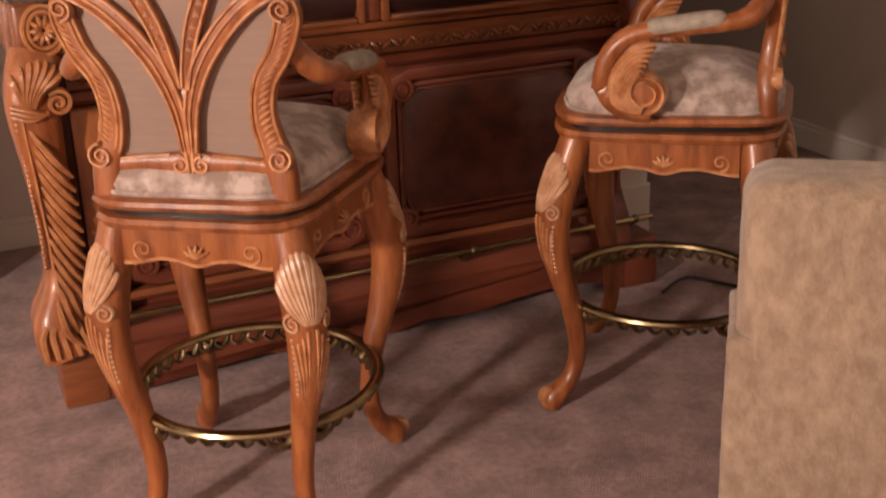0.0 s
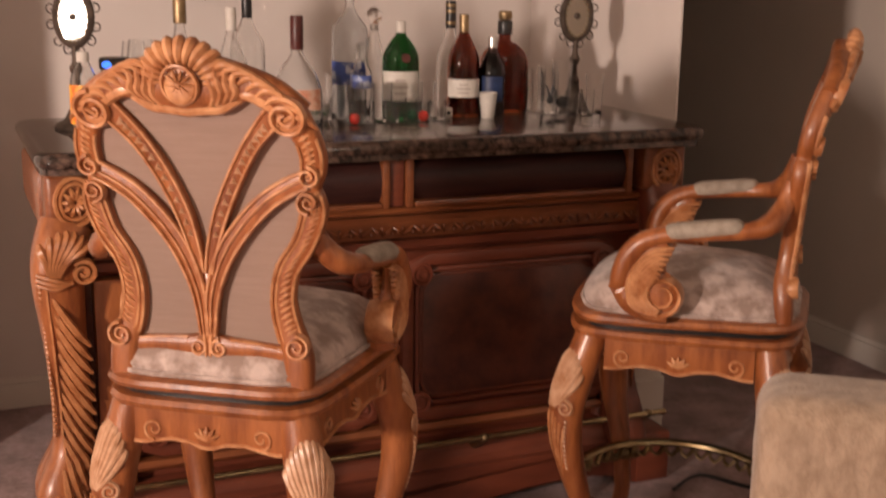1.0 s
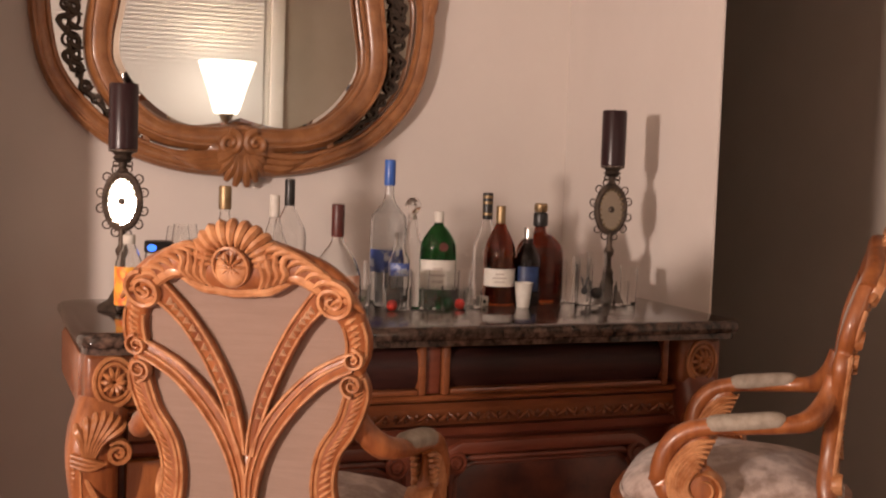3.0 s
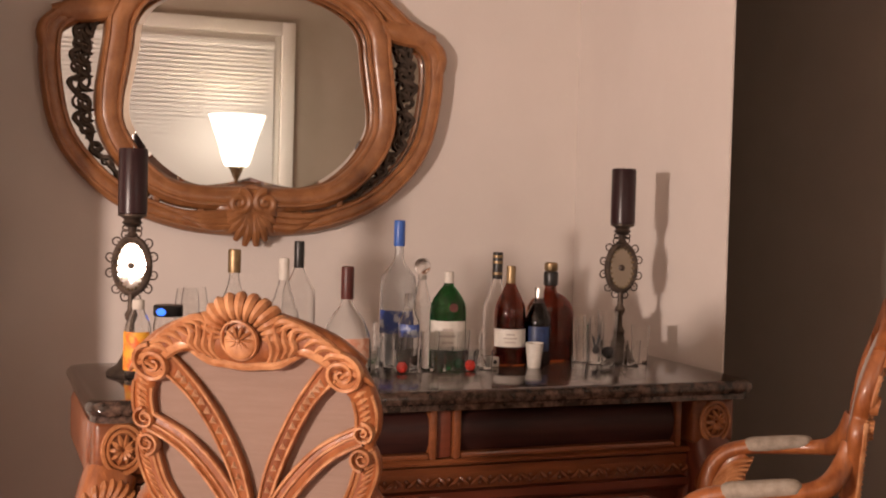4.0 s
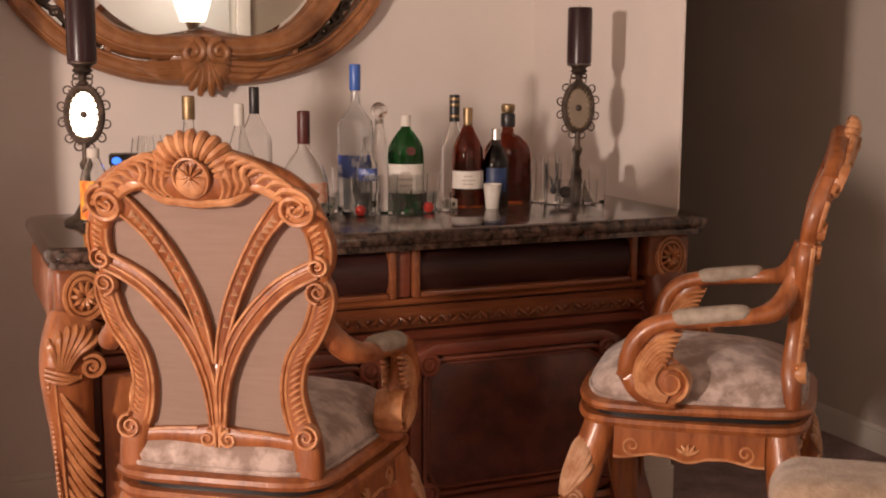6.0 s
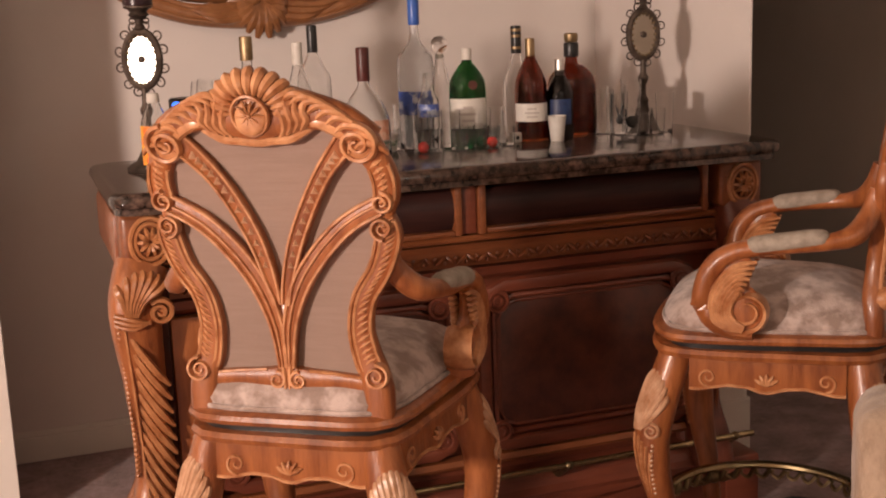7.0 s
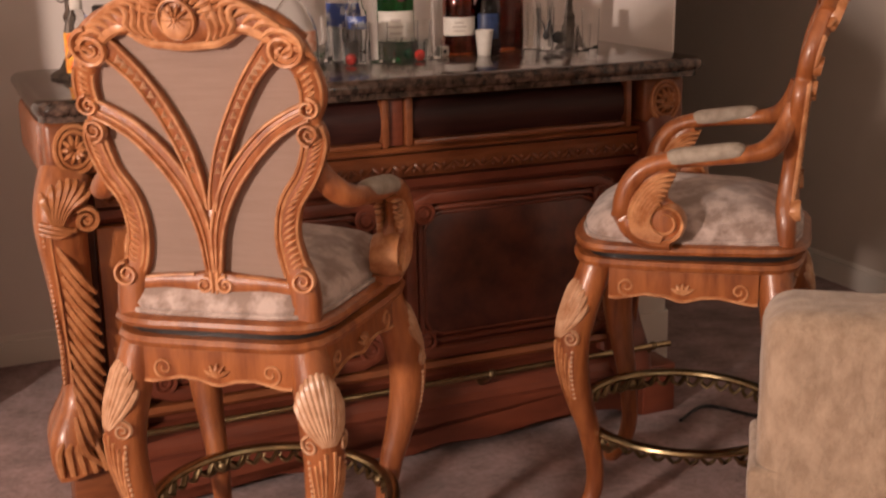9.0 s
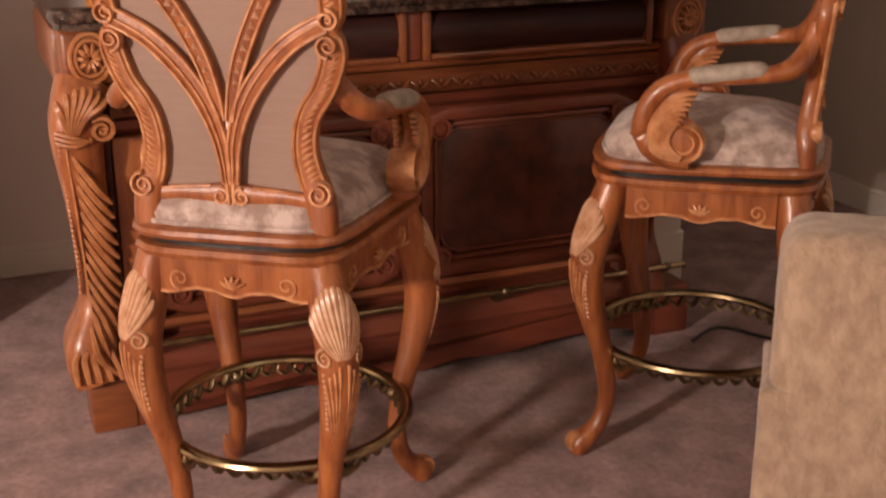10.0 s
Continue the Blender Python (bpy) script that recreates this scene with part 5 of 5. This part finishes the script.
def tumbler(x, y, r0, r1, h, label="plain clear drinking glass on granite", mark=None):
    t = thing("drinking_glass", Matrix.Translation((x, y, TOP)), label, "glass", "glasses on the bar")
    part("glass_wall", shell_of([(r0 * 0.95, 0), (r0, 0.003), ((r0 + r1) / 2, h / 2), (r1, h)], 0.0013, 20, z0=0.006), CLEAR, t)
    if mark:
        bm = bmesh.new()
        for s in (-1, 1):
            add_sweep(bm, [(0.002 * s, -r1 * 0.96, h * 0.42, 0.003, 0.0012), (0.007 * s, -r1 * 0.96, h * 0.62, 0.0035, 0.0012), (0.012 * s, -r1 * 0.95, h * 0.70, 0.001, 0.001)], n=5)
        add_ball(bm, (0, -r1 * 0.95, h * 0.34), 0.010, (1, 0.15, 1.2), 8, 6)
        part("etched_motif", bm, mark, t, "dark printed motif")
    return t


def stemware(x, y, h, r):
    t = thing("wine_glass", Matrix.Translation((x, y, TOP)), "clear stemmed wine glass", "wine glass", "glasses on the bar")
    part("bowl", shell_of(spline([(0.006, h * 0.48), (r * 0.8, h * 0.58), (r, h * 0.75), (r * 0.82, h)], 5), 0.0018, 22, z0=h * 0.49), CLEAR, t)
    part("stem", lathe([(0.0045, 0.006), (0.0035, h * 0.25), (0.005, h * 0.485)], 10), CLEAR, t)
    part("foot", lathe([(0.032, 0), (0.032, 0.0015), (0.012, 0.004), (0.005, 0.0065)], 22), CLEAR, t)
    return t


stemware(-0.672, 3.190, 0.215, 0.036)
stemware(-0.705, 3.260, 0.205, 0.034)
for x, y, r0, r1, h, mk in ((-0.205, 3.300, 0.021, 0.024, 0.055, None), (-0.178, 3.395, 0.026, 0.029, 0.115, None), (-0.122, 3.240, 0.020, 0.024, 0.105, None), (-0.090, 3.235, 0.019, 0.022, 0.060, None),
                            (-0.045, 3.275, 0.024, 0.027, 0.105, None), (-0.018, 3.265, 0.019, 0.022, 0.058, None), (0.040, 3.360, 0.023, 0.026, 0.100, None), (0.076, 3.400, 0.022, 0.026, 0.098, None),
                            (0.110, 3.330, 0.018, 0.021, 0.052, None), (0.066, 3.315, 0.017, 0.020, 0.050, None), (0.360, 3.560, 0.017, 0.020, 0.060, None), (0.402, 3.560, 0.024, 0.027, 0.125, None), (0.436, 3.515, 0.024, 0.027, 0.118, BLACK),
                            (0.478, 3.560, 0.026, 0.030, 0.150, None), (0.545, 3.485, 0.018, 0.021, 0.072, None), (0.575, 3.555, 0.024, 0.027, 0.110, None), (0.440, 3.600, 0.026, 0.029, 0.130, None),
                            (-0.150, 3.320, 0.024, 0.027, 0.095, None), (0.000, 3.300, 0.018, 0.021, 0.062, None), (0.505, 3.500, 0.018, 0.021, 0.060, None)):
    tumbler(x, y, r0, r1, h, "clear tall glass with a dark printed motif" if mk else "plain clear drinking glass on granite", mk)
for x, y in ((-0.118, 3.195), (0.066, 3.275)):
    t = thing("shot_glass", Matrix.Translation((x, y, TOP)), "clear shot glass with a red bead base", "shot glass", "shot glasses with red beads")
    part("glass_wall", shell_of([(0.018, 0), (0.019, 0.003), (0.022, 0.060)], 0.0015, 18, z0=0.003), CLEAR, t)
    part("red_bead", add_ball(bmesh.new(), (0, -0.002, 0.0165), 0.0150), REDBEAD, t, "red bead")
ball_glass = thing("shot_glass", Matrix.Translation((0.470, 3.480, TOP)), "clear shot glass with a black ball inside", "shot glass")
part("glass_wall", shell_of([(0.018, 0), (0.019, 0.003), (0.023, 0.072)], 0.0015, 18, z0=0.003), CLEAR, ball_glass)
part("black_ball", add_ball(bmesh.new(), (0, -0.001, 0.036), 0.0175, u=14, v=10), material("black_gloss", (0.010, 0.010, 0.011), 0.08), ball_glass, "glossy black ball")
green_glass = thing("shot_glass", Matrix.Translation((0.036, 3.300, TOP)), "clear shot glass with a dark green bead base", "shot glass")
part("glass_wall", shell_of([(0.018, 0), (0.019, 0.003), (0.022, 0.058)], 0.0015, 18, z0=0.003), CLEAR, green_glass)
part("green_bead", add_ball(bmesh.new(), (0, -0.002, 0.0165), 0.0150), material("green_bead_gloss", (0.012, 0.065, 0.030), 0.2), green_glass, "dark green bead")
cup = thing("paper_cup", Matrix.Translation((0.248, 3.372, TOP)), "small white paper cup", "cup")
part("cup_wall", shell_of([(0.017, 0), (0.018, 0.002), (0.0255, 0.068), (0.0265, 0.070)], 0.0012, 22, z0=0.004), PAPERW, cup)
mug = thing("printed_cup", Matrix.Translation((-0.212, 3.262, TOP)), "small white cup with a green printed band", "cup")
part("cup_wall", shell_of([(0.018, 0), (0.020, 0.003), (0.0235, 0.045)], 0.002, 22, z0=0.006), PAPERW, mug)
part("printed_band", lathe([(0.0218, 0.016), (0.0236, 0.030)], 22, cap=False), material("green_print", (0.16, 0.22, 0.15), 0.6, second=(0.6, 0.6, 0.52), scale=90, contrast=(0.45, 0.55)), mug)
dice = thing("white_die", pose(0.132, 3.372, TOP, 0, 0, 25), "white die with a dark spot", "die")
part("cube", box(-0.014, 0.014, -0.014, 0.014, 0, 0.028, 0.004), PAPERW, dice)
part("spot", add_ball(bmesh.new(), (0, -0.0142, 0.014), 0.006, (1, 0.12, 1)), BLACK, dice)
jar = thing("lidded_jar", Matrix.Translation((-0.722, 3.105, TOP)), "clear jar with a shiny blue and black lid", "jar")
part("jar_body", shell_of([(0.036, 0), (0.038, 0.005), (0.038, 0.12), (0.034, 0.145)], 0.003, 24), CLEAR, jar)
lid_ = part("lid", lathe([(0.036, 0.145), (0.038, 0.148), (0.038, 0.170), (0.034, 0.174)], 24), BLACK, jar, "black lid")
# the lid's blue reflection, modelled as a small glowing blob
part("blue_glint", add_ball(bmesh.new(), (-0.010, -0.037, 0.158), 0.012, (1.1, 0.3, 0.8)), BLUEGLINT, lid_, "glowing blue spot for a reflection on the lid")


# ---------------------------------------------------------------- candle stands
def candle_stand(x, y, turn):
    t = thing("candle_stand", pose(x, y, TOP, 0, 0, turn), "antique iron candle stand with an oval mirror medallion", "candle holder", "pair of candle stands")
    part("base", lathe([(0.058, 0), (0.060, 0.006), (0.052, 0.014), (0.034, 0.024), (0.020, 0.050), (0.014, 0.075), (0.017, 0.085), (0.010, 0.10)], 26), IRON, t)
    part("stem", lathe([(0.009, 0.098), (0.008, 0.13), (0.014, 0.142), (0.016, 0.152), (0.009, 0.165), (0.008, 0.205)], 16), IRON, t)
    z = 0.276
    med = part("medallion_frame", sweep([(0.044 * math.cos(k * math.pi / 20), 0, z + 0.068 * math.sin(k * math.pi / 20), 0.010, 0.009) for k in range(40)], n=8, closed=True), IRON, t, "oval beaded frame")
    for k in range(22):
        a = 2 * math.pi * k / 22
        part("bead", add_ball(bmesh.new(), (0.036 * math.cos(a), -0.009, z + 0.060 * math.sin(a)), 0.0035, u=6, v=5), DARKBRASS, med)
    plate = add_prism(bmesh.new(), [(0.038 * math.cos(k * math.pi / 20), 0.061 * math.sin(k * math.pi / 20)) for k in range(40)], -0.002, 0.002, "y")
    om = part("oval_mirror", plate, MIRROR, t, "small oval mirror", smooth=False)
    om.matrix_basis = pose(0, -0.002, z, -3.2, 0, 0)
    part("centre_stud", add_ball(bmesh.new(), (0, -0.006, z), 0.0095, (1, 0.6, 1)), IRON, t, "dark centre stud")
    for k in range(12):
        a = 2 * math.pi * (k + 0.5) / 12
        s = 1 if math.cos(a) > 0 else -1
        cx, cz = 0.058 * math.cos(a), z + 0.083 * math.sin(a)
        part("wire_curl", sweep(spiral(cx, cz, 0, 0.0155, 0.004, 1.25, a + math.pi, s * (1 if k % 2 else -1), 0.0026, 0.0026, 18), n=5), IRON, t, "thin iron wire curl")
    part("neck", lathe([(0.008, 0.345), (0.015, 0.352), (0.009, 0.362), (0.012, 0.374), (0.026, 0.384), (0.020, 0.392), (0.026, 0.398), (0.036, 0.402), (0.036, 0.406)], 18), IRON, t)
    for s in (-1, 1):
        part("neck_scroll", sweep(spiral(s * 0.018, 0.372, 0, 0.013, 0.003, 1.2, math.pi / 2, s, 0.003, 0.003, 16), n=5), IRON, t)
    c = part("candle", lathe([(0.034, 0.4065), (0.0365, 0.409), (0.0365, 0.566), (0.034, 0.572), (0.026, 0.570), (0.008, 0.566)], 28), CANDLE, t, "dark plum pillar candle")
    part("wick", lathe([(0.0012, 0.565), (0.0012, 0.578)], 6), BLACK, c)
    return t


candle_stand(-0.804, 3.048, -5.1)
candle_stand(0.521, 3.608, 14.0)

# ---------------------------------------------------------------- floor clutter
cord = part("power_cord", sweep(spline([(0.80, 3.20, 0.006, 0.005, 0.005), (0.90, 3.30, 0.006, 0.005, 0.005), (1.02, 3.22, 0.006, 0.005, 0.005), (1.20, 3.12, 0.006, 0.005, 0.005), (1.42, 3.20, 0.006, 0.005, 0.005), (1.75, 3.55, 0.006, 0.005, 0.005)], 6), up=(0, 0, 1), n=7), BLACK)
tagged(cord, "thin black power cord lying on the carpet", "cord")
